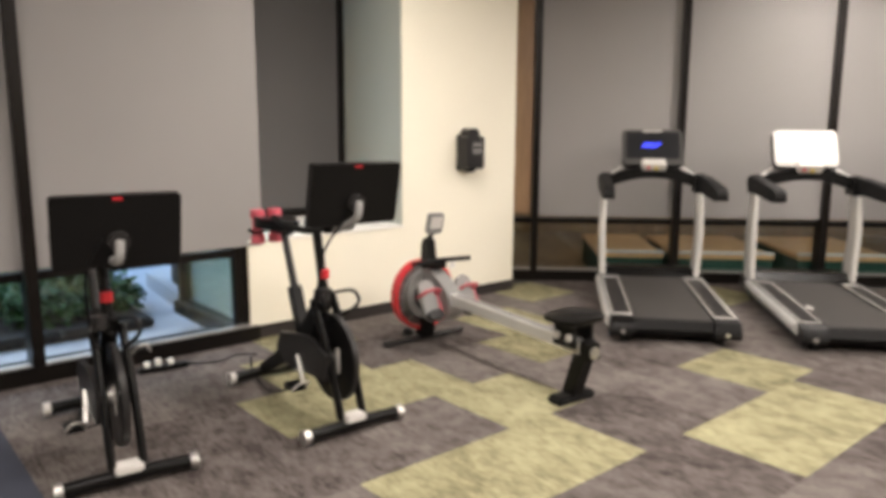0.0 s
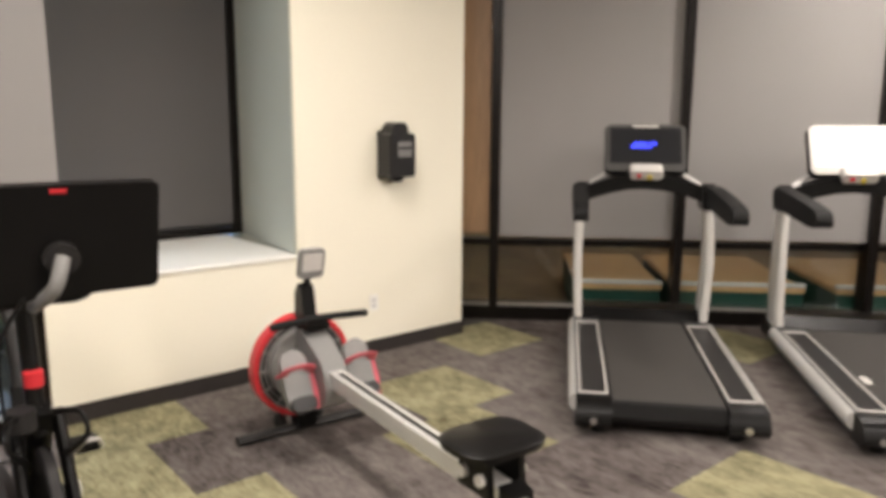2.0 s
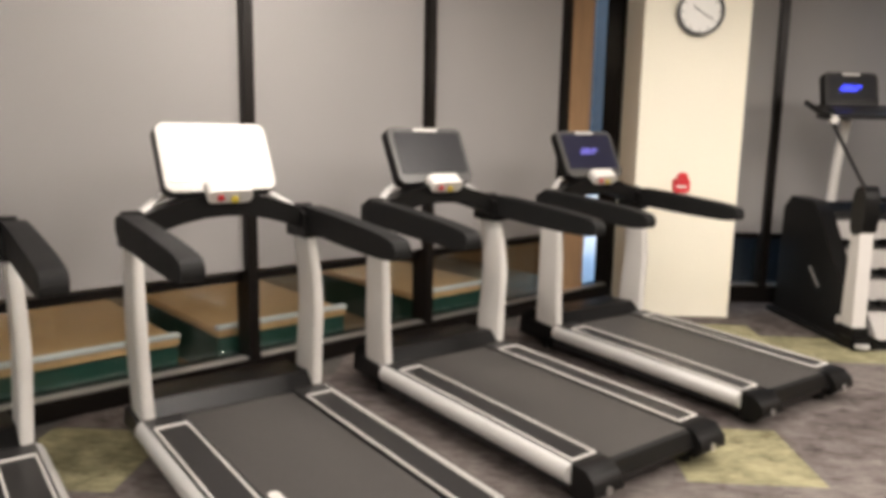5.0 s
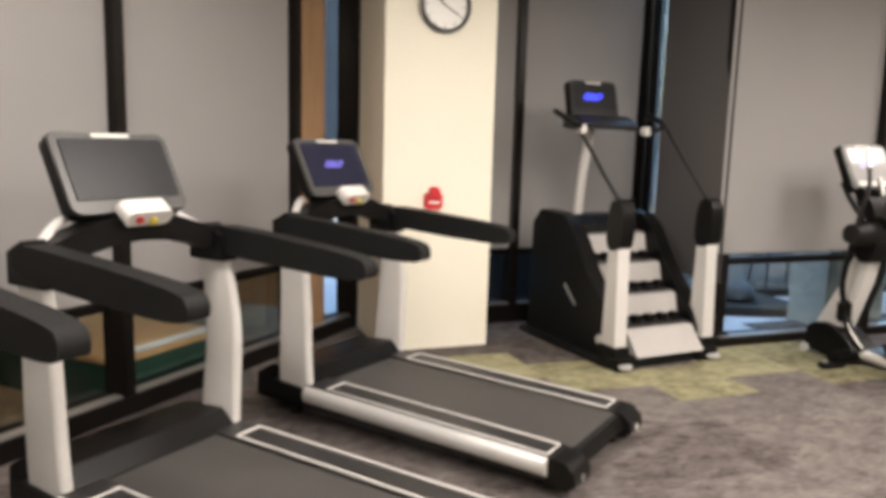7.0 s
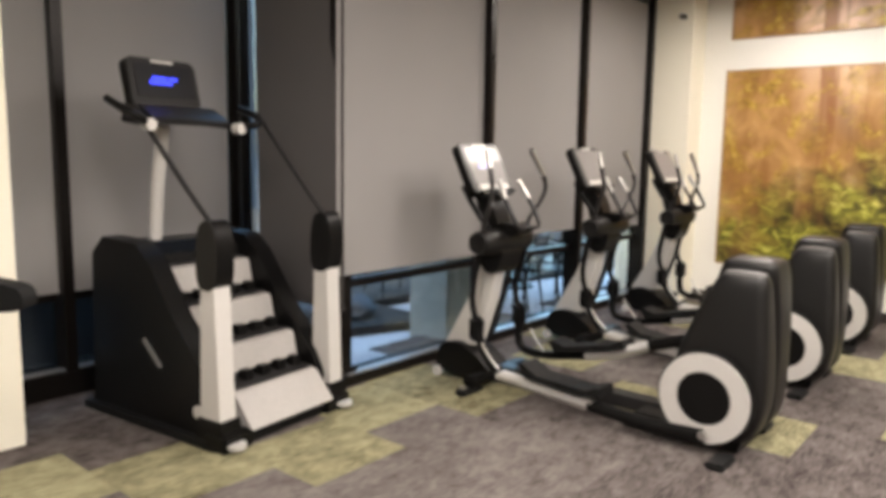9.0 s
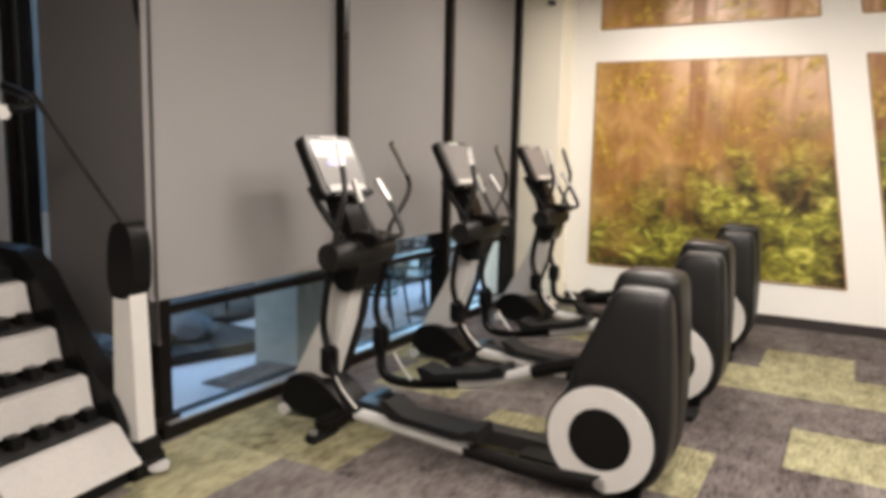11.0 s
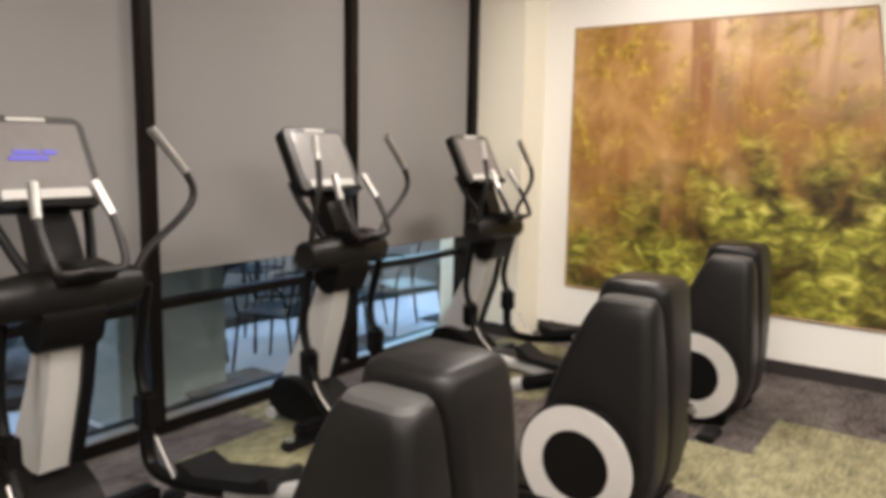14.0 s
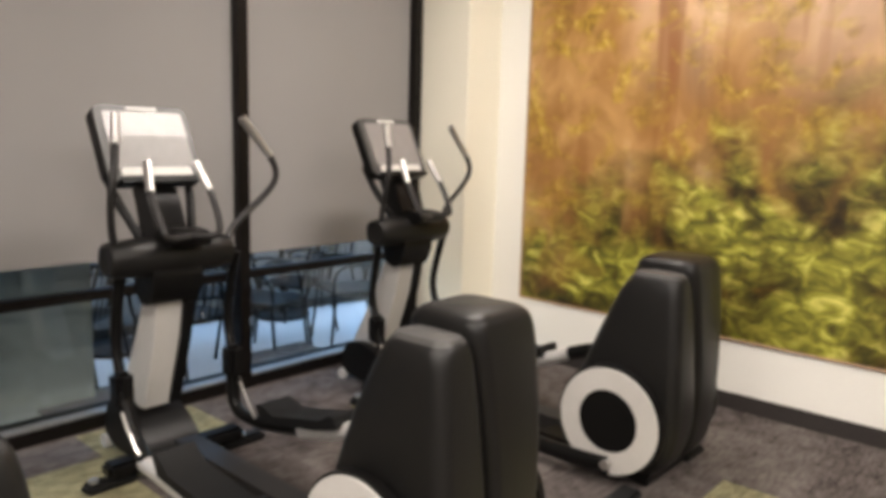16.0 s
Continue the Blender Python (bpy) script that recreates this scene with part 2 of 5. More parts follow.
def mural_material():
    """Printed woodland: orange mist and trunks above, sunlit ferns and shrubs below."""
    m = bpy.data.materials.new("woodland_print")
    m.use_nodes = True
    n, l = m.node_tree.nodes, m.node_tree.links
    b = n["Principled BSDF"]
    b.inputs["Roughness"].default_value = 0.45
    geo, sep = n.new("ShaderNodeNewGeometry"), n.new("ShaderNodeSeparateXYZ")
    l.new(geo.outputs["Position"], sep.inputs[0])

    def noise_of(scale, detail, stretch, distort=0.0):
        mp, t = n.new("ShaderNodeMapping"), n.new("ShaderNodeTexNoise")
        mp.inputs["Scale"].default_value = stretch
        t.inputs["Scale"].default_value, t.inputs["Detail"].default_value, t.inputs["Distortion"].default_value = scale, detail, distort
        l.new(geo.outputs["Position"], mp.inputs[0])
        l.new(mp.outputs[0], t.inputs["Vector"])
        return t.outputs["Fac"]

    def ramp_of(fac, stops):
        r = n.new("ShaderNodeValToRGB")
        while len(r.color_ramp.elements) < len(stops):
            r.color_ramp.elements.new(0.5)
        for e, (p, c) in zip(r.color_ramp.elements, stops):
            e.position, e.color = p, (*c, 1)
        l.new(fac, r.inputs[0])
        return r.outputs[0]

    def mix_of(fac, a, c, mode="MIX"):
        x = n.new("ShaderNodeMix")
        x.data_type, x.blend_type = "RGBA", mode
        if isinstance(fac, float):
            x.inputs["Factor"].default_value = fac
        else:
            l.new(fac, x.inputs["Factor"])
        l.new(a, x.inputs["A"])
        l.new(c, x.inputs["B"])
        return x.outputs["Result"]

    def math_of(op, a, c, d=None):
        x = n.new("ShaderNodeMath")
        x.operation = op
        x.use_clamp = False
        for k, v in enumerate((a, c, d)):
            if v is None:
                continue
            if isinstance(v, (int, float)):
                x.inputs[k].default_value = v
            else:
                l.new(v, x.inputs[k])
        return x.outputs[0]

    z, y = sep.outputs["Z"], sep.outputs["Y"]
    mist = ramp_of(noise_of(2.2, 6, (1, 1, 0.7), 0.6), [(0.28, (0.15, 0.065, 0.015)), (0.46, (0.33, 0.16, 0.045)), (0.60, (0.50, 0.28, 0.10)), (0.76, (0.78, 0.54, 0.34))])
    glade = math_of("MULTIPLY_ADD", z, 0.9, -1.55)
    glade = math_of("MULTIPLY", math_of("MAXIMUM", glade, 0.0), ramp_of(noise_of(1.6, 2, (1, 1, 0.15)), [(0.45, (0, 0, 0)), (0.62, (1, 1, 1))]))
    hot = n.new("ShaderNodeRGB")
    hot.outputs[0].default_value = (0.92, 0.66, 0.48, 1)
    upper = mix_of(math_of("MINIMUM", glade, 0.85), mist, hot.outputs[0])
    trunk = ramp_of(noise_of(2.6, 3, (1, 1, 0.05), 0.15), [(0.39, (1, 1, 1)), (0.45, (0, 0, 0))])
    bark = n.new("ShaderNodeRGB")
    bark.outputs[0].default_value = (0.24, 0.085, 0.02, 1)
    upper = mix_of(math_of("MULTIPLY", trunk, 0.8), upper, bark.outputs[0])
    twig = ramp_of(noise_of(4.5, 12, (1, 1, 1.3), 0.9), [(0.46, (0, 0, 0)), (0.68, (1, 1, 1))])
    gold = ramp_of(noise_of(14.0, 6, (1, 1, 1), 0.5), [(0.3, (0.16, 0.08, 0.01)), (0.55, (0.46, 0.30, 0.03)), (0.75, (0.75, 0.60, 0.14))])
    upper = mix_of(math_of("MULTIPLY", twig, 0.85), upper, gold)
    leaf = ramp_of(noise_of(7.0, 13, (1, 1.0, 1.7), 0.8), [(0.28, (0.045, 0.035, 0.006)), (0.45, (0.16, 0.15, 0.018)), (0.57, (0.36, 0.34, 0.045)), (0.70, (0.72, 0.66, 0.16))])
    shade = ramp_of(noise_of(2.6, 5, (1, 1, 1.3), 0.5), [(0.38, (0.16, 0.10, 0.05)), (0.60, (1, 1, 1))])
    leaf = mix_of(1.0, leaf, shade, "MULTIPLY")
    edge = math_of("ADD", math_of("MULTIPLY_ADD", z, -1.7, 2.45), math_of("MULTIPLY_ADD", noise_of(2.0, 7, (1, 1, 1), 0.8), 3.0, -1.5))
    edge = math_of("ADD", edge, math_of("MULTIPLY_ADD", y, -0.62, 4.72))
    cl = n.new("ShaderNodeClamp")
    l.new(edge, cl.inputs[0])
    l.new(mix_of(cl.outputs[0], upper, leaf), b.inputs["Base Color"])
    return m


MURAL = mural_material()


# ---- mesh helpers ----
def put(bm, m, bevel=0.0, segs=2):
    """Bevels sharp edges and sets smooth shading by angle."""
    if bevel:
        es = [e for e in bm.edges if len(e.link_faces) == 2 and e.calc_face_angle(0) > 0.6]
        bmesh.ops.bevel(bm, geom=es, offset=bevel, segments=segs, affect="EDGES", clamp_overlap=True)
    bmesh.ops.recalc_face_normals(bm, faces=bm.faces)
    return bm


def mesh_of(name, bm, material, smooth=True):
    me = bpy.data.meshes.new(name)
    bm.to_mesh(me)
    bm.free()
    me.materials.append(material)
    if smooth:
        for p in me.polygons:
            p.use_smooth = True
        me.set_sharp_from_angle(angle=radians(38))
    return me


def part(name, bm, material, parent, label=""):
    ob = new(name, mesh_of(name, bm, material))
    ob.parent = parent
    if label:
        ob["label"] = label
    return ob


def structure(name, bm, material, label, category):
    return tagged(new(name, mesh_of(name, bm, material)), label, category, kind="structure")


def thing(name, label, category, m=None, group=""):
    ob = new(name)
    ob.matrix_world = m or Matrix()
    return tagged(ob, label, category, group)


def box(x0, x1, y0, y1, z0, z1, bevel=0.0, bm=None, m=None, segs=2):
    own = bm or bmesh.new()
    t = bmesh.new()
    bmesh.ops.create_cube(t, size=1, matrix=Matrix.Translation(((x0 + x1) / 2, (y0 + y1) / 2, (z0 + z1) / 2)) @ Matrix.Diagonal((abs(x1 - x0), abs(y1 - y0), abs(z1 - z0), 1)))
    put(t, None, bevel, segs)
    if m:
        bmesh.ops.transform(t, matrix=m, verts=t.verts)
    return merge(own, t)


def merge(own, t):
    vs = [own.verts.new(v.co) for v in t.verts]
    t.verts.index_update()
    for f in t.faces:
        own.faces.new([vs[v.index] for v in f.verts])
    t.free()
    return own


def prism(profile, axis, a0, a1, bevel=0.0, bm=None, m=None, segs=2):
    """A side profile of (u, v) pairs drawn out along axis: 'x' takes (y, z), 'y' (x, z), 'z' (x, y)."""
    own = bm or bmesh.new()
    t = bmesh.new()

    def place(u, v, w):
        return {"x": (w, u, v), "y": (u, w, v), "z": (u, v, w)}[axis]
    lo = [t.verts.new(place(u, v, a0)) for u, v in profile]
    hi = [t.verts.new(place(u, v, a1)) for u, v in profile]
    k = len(profile)
    t.faces.new(lo)
    t.faces.new(hi[::-1])
    for i in range(k):
        t.faces.new((lo[i], hi[i], hi[(i + 1) % k], lo[(i + 1) % k]))
    put(t, None, bevel, segs)
    if m:
        bmesh.ops.transform(t, matrix=m, verts=t.verts)
    return merge(own, t)


def smooth_path(points, steps=5):
    pts = [Vector(p) for p in points]
    if len(pts) < 3:
        return pts
    out = []
    for i in range(len(pts) - 1):
        p0, p1, p2, p3 = pts[max(i - 1, 0)], pts[i], pts[i + 1], pts[min(i + 2, len(pts) - 1)]
        for s in range(steps):
            t = s / steps
            out.append(0.5 * (2 * p1 + (p2 - p0) * t + (2 * p0 - 5 * p1 + 4 * p2 - p3) * t * t + (3 * p1 - p0 - 3 * p2 + p3) * t ** 3))
    return out + [pts[-1]]


def tube(points, r, bm=None, sides=10, steps=5, flat=1.0, r2=None):
    """A round bar along a smooth path; flat squeezes it, r2 is the end's radius."""
    own = bm or bmesh.new()
    pts = smooth_path(points, steps)
    rings, side = [], None
    for i, p in enumerate(pts):
        d = (pts[min(i + 1, len(pts) - 1)] - pts[max(i - 1, 0)]).normalized()
        if side is None:
            side = d.cross(Vector((0, 0, 1)) if abs(d.z) < 0.9 else Vector((0, 1, 0))).normalized()
        side = (side - d * side.dot(d)).normalized()
        up = d.cross(side)
        rad = r + ((r2 or r) - r) * i / (len(pts) - 1)
        rings.append([own.verts.new(p + side * rad * math.cos(a) + up * rad * flat * math.sin(a)) for a in (2 * math.pi * k / sides for k in range(sides))])
    for a, c in zip(rings, rings[1:]):
        for k in range(sides):
            own.faces.new((a[k], a[(k + 1) % sides], c[(k + 1) % sides], c[k]))
    own.faces.new(rings[0][::-1])
    own.faces.new(rings[-1])
    return own


def disc(center, axis, r, depth, bevel=0.0, bm=None, sides=40, inner=0.0):
    """A wheel or ring about an axis 'x', 'y' or 'z'."""
    if inner:
        own = bm or bmesh.new()
        prof = [(inner, -depth / 2), (r, -depth / 2), (r, depth / 2), (inner, depth / 2)]
        rings = []
        for k in range(sides):
            a = 2 * math.pi * k / sides
            rings.append([own.verts.new(Vector(center) + turn_to(axis, q * math.cos(a), q * math.sin(a), w)) for q, w in prof])
        for k in range(sides):
            a, c = rings[k], rings[(k + 1) % sides]
            for j in range(4):
                own.faces.new((a[j], a[(j + 1) % 4], c[(j + 1) % 4], c[j]))
        return own
    prof = [(r * math.cos(2 * math.pi * k / sides), r * math.sin(2 * math.pi * k / sides)) for k in range(sides)]
    c = Vector(center)
    if axis == "x":
        return prism([(c.y + u, c.z + v) for u, v in prof], "x", c.x - depth / 2, c.x + depth / 2, bevel, bm)
    if axis == "y":
        return prism([(c.x + u, c.z + v) for u, v in prof], "y", c.y - depth / 2, c.y + depth / 2, bevel, bm)
    return prism([(c.x + u, c.y + v) for u, v in prof], "z", c.z - depth / 2, c.z + depth / 2, bevel, bm)


def turn_to(axis, u, v, w):
    return Vector({"x": (w, u, v), "y": (u, w, v), "z": (u, v, w)}[axis])


def curvy(profile, steps=4):
    """The same outline with its corners rounded by cutting them twice."""
    p = [Vector(q) for q in profile]
    for _ in range(2):
        p = [w for a, c in zip(p, p[1:] + p[:1]) for w in (a * 0.78 + c * 0.22, a * 0.22 + c * 0.78)]
    return [(q.x, q.y) for q in p]


def rounded(w, h, r, n=5):
    """Outline of a rounded rectangle about the origin."""
    out = []
    for cx, cy, a0 in ((w / 2 - r, h / 2 - r, 0), (-w / 2 + r, h / 2 - r, 90), (-w / 2 + r, -h / 2 + r, 180), (w / 2 - r, -h / 2 + r, 270)):
        out += [(cx + r * math.cos(radians(a0 + 90 * k / n)), cy + r * math.sin(radians(a0 + 90 * k / n))) for k in range(n + 1)]
    return out


def loft(sections, bm=None, r=0.05, n=4):
    """Rounded rectangles (z, x0, x1, y0, y1) joined upwards into one smooth moulding."""
    own = bm or bmesh.new()
    rings = []
    for z, x0, x1, y0, y1 in sections:
        q = min(r, (x1 - x0) * 0.45, (y1 - y0) * 0.45)
        rings.append([own.verts.new(((x0 + x1) / 2 + u, (y0 + y1) / 2 + v, z)) for u, v in rounded(x1 - x0, y1 - y0, q, n)])
    k = len(rings[0])
    for a, c in zip(rings, rings[1:]):
        for i in range(k):
            own.faces.new((a[i], a[(i + 1) % k], c[(i + 1) % k], c[i]))
    own.faces.new(rings[0][::-1])
    own.faces.new(rings[-1])
    bmesh.ops.recalc_face_normals(own, faces=own.faces)
    return own


def eased(keys, steps=4):
    """Sections between the given ones, on a smooth curve."""
    k = len(keys[0])
    out = []
    for i in range(len(keys) - 1):
        p0, p1, p2, p3 = keys[max(i - 1, 0)], keys[i], keys[i + 1], keys[min(i + 2, len(keys) - 1)]
        for j in range(steps):
            t = j / steps
            out.append(tuple(0.5 * (2 * p1[c] + (p2[c] - p0[c]) * t + (2 * p0[c] - 5 * p1[c] + 4 * p2[c] - p3[c]) * t * t + (3 * p1[c] - p0[c] - 3 * p2[c] + p3[c]) * t ** 3) for c in range(k)))
    return out + [keys[-1]]


# ---- large structure ----
XW, YE, XM = -4.93, 9.12, 7.26          # bike wall, elliptical window wall, mural wall
YR, XR = 10.30, 2.35                    # back of the stair-climber recess, and its return
YS = -3.2                               # closing wall behind the start
S2 = math.sqrt(0.5)
CH = Matrix.Translation((-5.12, 5.68, 0)) @ Matrix.Rotation(radians(45), 4, "Z")  # chamfer glazing: x runs along it, y outwards

structure("floor", prism([(XW - 0.1, YS), (XM + 0.1, YS), (XM + 0.1, YE), (XR, YE), (XR, YR), (-0.5, YR), (-5.6, 5.2), (XW - 0.1, 5.2)], "z", -0.12, -0.008), CARPET_DARK, "dark carpet backing under the gym floor", "floor")
structure("ceiling", prism([(XW - 1.3, YS - 0.2), (XM + 0.3, YS - 0.2), (XM + 0.3, YE + 0.3), (XR + 0.3, YE + 0.3), (XR + 0.3, YR + 0.4), (-0.6, YR + 0.4), (-5.9, 5.2), (XW - 1.3, 5.2)], "z", CEIL, CEIL + 0.2), CEILM, "plain off-white painted ceiling", "ceiling")
structure("wall_bike_column", prism([(XW, 3.79), (XW, 5.165), (-5.75, 5.165), (-6.25, 4.6), (-6.25, 3.95), (-6.05, 3.95)], "z", 0, CEIL, 0.004), CREAM, "smooth cream painted wall with a window reveal", "wall")
structure("wall_niche_sill", box(-6.2, XW, 2.36, 3.80, 0, 0.73, 0.006), CREAM, "low cream wall under the recessed window", "wall")
structure("trim_niche_sill", box(-6.05, XW + 0.012, 2.36, 3.80, 0.731, 0.752, 0.004), WHITE, "pale painted window sill board", "sill")
# thin sheet over the column's splayed side, greyer than the cream
structure("trim_niche_reveal", prism([(XW - 0.006, 3.785), (-6.03, 3.942), (-6.03, 3.938), (XW - 0.006, 3.781)], "z", 0.753, CEIL), REVEAL, "pale grey splayed window reveal", "trim")
structure("wall_south", box(XW - 1.3, XM + 0.2, YS - 0.2, YS, 0, CEIL), CREAM, "plain cream closing wall", "wall")
structure("wall_mural", box(XM, XM + 0.25, YS, YE + 0.3, 0, CEIL), WHITE, "white wall carrying slanted woodland pictures", "wall")
structure("wall_pilaster", box(6.90, XM - 0.002, 8.63, YE + 0.3, 0, CEIL, 0.004), CREAM, "cream pilaster in the room corner", "wall")
structure("wall_clock_column", box(-0.31, 0.55, 9.60, 10.45, 0, CEIL, 0.005), CREAM, "cream painted square column", "column")
for nm, b4 in (("baseboard_bike", (XW + 0.002, XW + 0.014, 2.36, 5.165)), ("baseboard_mural", (XM - 0.014, XM - 0.002, YS, 8.62)), ("baseboard_pilaster", (6.886, 6.898, 8.64, YE)), ("baseboard_south", (XW, XM, YS + 0.002, YS + 0.014))):
    structure(nm, box(*b4, 0, 0.10, 0.003), BASEB, "black rubber baseboard", "baseboard")


def glazing(name, m, stops, blinds, low, dark=(), back=(), bar=0.0, curb=0.11, label="dark bronze framed window with roller blinds"):
    """A window wall in its own frame: x along it, y outwards; mullions at stops, blinds drawn down to low."""
    w = thing(name, label, "window", m)
    w["kind"] = "structure"
    for s in stops:
        part("mullion", box(s - 0.035, s + 0.035, 0.012 if s in back else -0.07, 0.10, curb, CEIL, 0.004), FRAMEM, w)
    for a, c in zip(stops, stops[1:]):
        g = part("pane", box(a + 0.035, c - 0.035, 0.072, 0.078, curb, CEIL), GLASS, w)
        g.visible_shadow = False
        rail = bar or low - 0.05
        part("transom", box(a + 0.035, c - 0.035, 0.03, 0.10, rail - 0.027, rail + 0.026, 0.004), FRAMEM, w)
    part("window_sill", box(stops[0] - 0.05, stops[-1] + 0.05, -0.06, 0.14, 0, curb, 0.006), FRAMEM, w)
    part("sill_trim", box(stops[0], stops[-1], -0.045, 0.03, curb + 0.001, curb + 0.012, 0.003), ALLOY, w, "thin metal sill strip")
    for a, c, z in blinds:
        dim = (a, c) in dark
        a, c = a - 0.011, c + 0.011
        rb = thing("roller_blind", "charcoal roller blind drawn down over glass" if dim else "grey screen roller blind drawn down over glass", "blind", m, "roller blinds")
        bm = bmesh.new()
        k = max(2, int((c - a) / 0.12))
        cols = []
        for i in range(k + 1):
            u = a + (c - a) * i / k
            cols.append([bm.verts.new((u, -0.005 + 0.003 * math.sin(3.1 * u + 1.3 * v), v)) for v in (z + 0.02, z + 0.9, z + 1.7, CEIL - 0.06)])
        for p, q in zip(cols, cols[1:]):
            for j in range(3):
                bm.faces.new((p[j], q[j], q[j + 1], p[j + 1]))
        ret = bmesh.ops.extrude_face_region(bm, geom=bm.faces[:])
        bmesh.ops.translate(bm, vec=(0, 0.003, 0), verts=[v for v in ret["geom"] if isinstance(v, bmesh.types.BMVert)])
        bmesh.ops.recalc_face_normals(bm, faces=bm.faces)
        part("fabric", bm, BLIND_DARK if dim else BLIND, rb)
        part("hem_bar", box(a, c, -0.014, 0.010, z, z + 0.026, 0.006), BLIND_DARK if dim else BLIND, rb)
        part("roller_tube", disc(((a + c) / 2, 0.0, CEIL - 0.05), "x", 0.03, c - a), SATIN, rb)
    return w


ZQ = lambda x, y, a: Matrix.Translation((x, y, 0)) @ Matrix.Rotation(radians(a), 4, "Z")
# chamfer behind the treadmills
glazing("window_treadmills", CH, [-0.62, 0.0, 1.45, 2.92, 4.37, 5.92, 6.70], [(0.05, 1.41, 0.675), (1.49, 2.88, 0.675), (2.96, 4.33, 0.675), (4.41, 5.88, 0.675)], 0.675)
tagged(structure("wall_wood_panel", box(5.96, 6.36, 0.01, 0.04, 0.12, CEIL, 0.003, m=CH), WOODP, "warm brown panel beside the window column", "panel"), kind="structure")
structure("wall_wood_panel_west", box(-0.58, -0.045, 0.01, 0.04, 0.70, CEIL, 0.003, m=CH), WOODP, "brown panel beside the cream column", "panel")
# window wall behind the ellipticals, with its return and the recess
glazing("window_ellipticals", ZQ(XR, YE, 0), [0.03, 1.56, 3.06, 4.50], [(-0.03, 1.53, 0.755), (1.60, 3.02, 0.865), (3.10, 4.46, 0.82)], 0.77, bar=0.685, back=[0.03], curb=0.07)
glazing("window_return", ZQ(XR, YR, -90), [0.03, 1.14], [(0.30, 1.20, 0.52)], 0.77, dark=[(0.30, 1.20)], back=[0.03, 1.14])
glazing("window_recess", ZQ(0.55, YR, 0), [0.04, 0.52, 1.79], [(0.06, 0.48, 0.66), (0.56, 1.72, 0.66)], 0.68, curb=0.16, back=[1.79])
# bike side: long window in the wall plane, return and recessed dark blind
glazing("window_bikes", ZQ(XW, YS, 90), [0.05, 1.15, 2.65, 4.13, 5.56], [(0.08, 1.12, 0.71), (1.18, 2.62, 0.71), (2.68, 4.09, 0.71), (4.17, 5.66, 0.71)], 0.71, back=[5.56])
glazing("window_niche_return", ZQ(XW, 2.36, 180), [0.06, 1.14], [], 0.72, back=[0.06, 1.14])
nw = thing("window_niche", "recessed dark framed window with charcoal blind", "window", ZQ(-6.06, 2.38, 90))
nw["kind"] = "structure"
part("frame_side", box(1.50, 1.56, -0.03, 0.06, 0.752, CEIL, 0.004), FRAMEM, nw)
part("frame_bottom", box(0.0, 1.50, -0.03, 0.06, 0.752, 0.80, 0.004), FRAMEM, nw)
nb = thing("roller_blind", "charcoal roller blind in the recessed window", "blind", ZQ(-6.06, 2.38, 90), "roller blinds")
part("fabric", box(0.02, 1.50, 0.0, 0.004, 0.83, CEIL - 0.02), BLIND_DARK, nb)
part("hem_bar", box(0.02, 1.50, -0.012, 0.012, 0.805, 0.832, 0.006), SATIN, nb)

for lx, ly in LAMPS:
    cl = thing("ceiling_light", "rectangular recessed ceiling light panel, lit", "light", Matrix.Translation((lx, ly, CEIL)), "ceiling lights")
    part("housing", box(-0.6, 0.6, -0.19, 0.19, -0.05, 0.0, 0.005), WHITE, cl)
    part("diffuser", box(-0.55, 0.55, -0.14, 0.14, -0.062, -0.051), GLOW_LAMP, cl)


# two warm lamps added out of view to brighten the ground behind the glass
for u in (1.4, 4.6):
    wd = bpy.data.lights.new("added_warm_fill", "AREA")
    wd.shape, wd.size, wd.size_y, wd.energy, wd.color = "RECTANGLE", 0.9, 0.25, 16.0, (1.0, 0.80, 0.58)
    wo = new("added_warm_fill", wd)
    wo.matrix_world = CH @ Matrix.Translation((u, 2.0, 2.86))
    wl = thing("ceiling_light", "added unseen soffit light warming the ground behind the glass", "light", CH @ Matrix.Translation((u, 2.0, 2.95)), "soffit lights")
    part("housing", box(-0.5, 0.5, -0.16, 0.16, -0.05, 0.0, 0.005), WHITE, wl)
    part("diffuser", box(-0.46, 0.46, -0.13, 0.13, -0.062, -0.051), GLOW_LAMP, wl)


def picture(name, corners):
    """A flat print on the mural wall with slanted sides; corners are (y, z) round it."""
    p = thing(name, "large woodland photo print with ferns and orange mist", "picture", None, "woodland wall prints")
    part("print", prism(corners, "x", XM - 0.010, XM - 0.003), MURAL, p)
    bm = bmesh.new()
    for (y0, z0), (y1, z1) in zip(corners, corners[1:] + corners[:1]):
        tube([(XM - 0.008, y0, z0), (XM - 0.008, y1, z1)], 0.009, bm, 6)
    part("edge_trim", bm, WOODP, p)


picture("wall_print", [(8.37, 2.51), (6.28, 2.49), (5.95, 0.41), (8.37, 0.43)])
picture("wall_print", [(5.96, 2.49), (3.60, 2.47), (3.27, 0.39), (5.60, 0.40)])
picture("wall_print", [(8.34, 3.29), (6.42, 3.29), (6.35, 2.84), (8.34, 2.84)])
picture("wall_print", [(6.09, 3.29), (3.75, 3.29), (3.66, 2.83), (6.02, 2.84)])

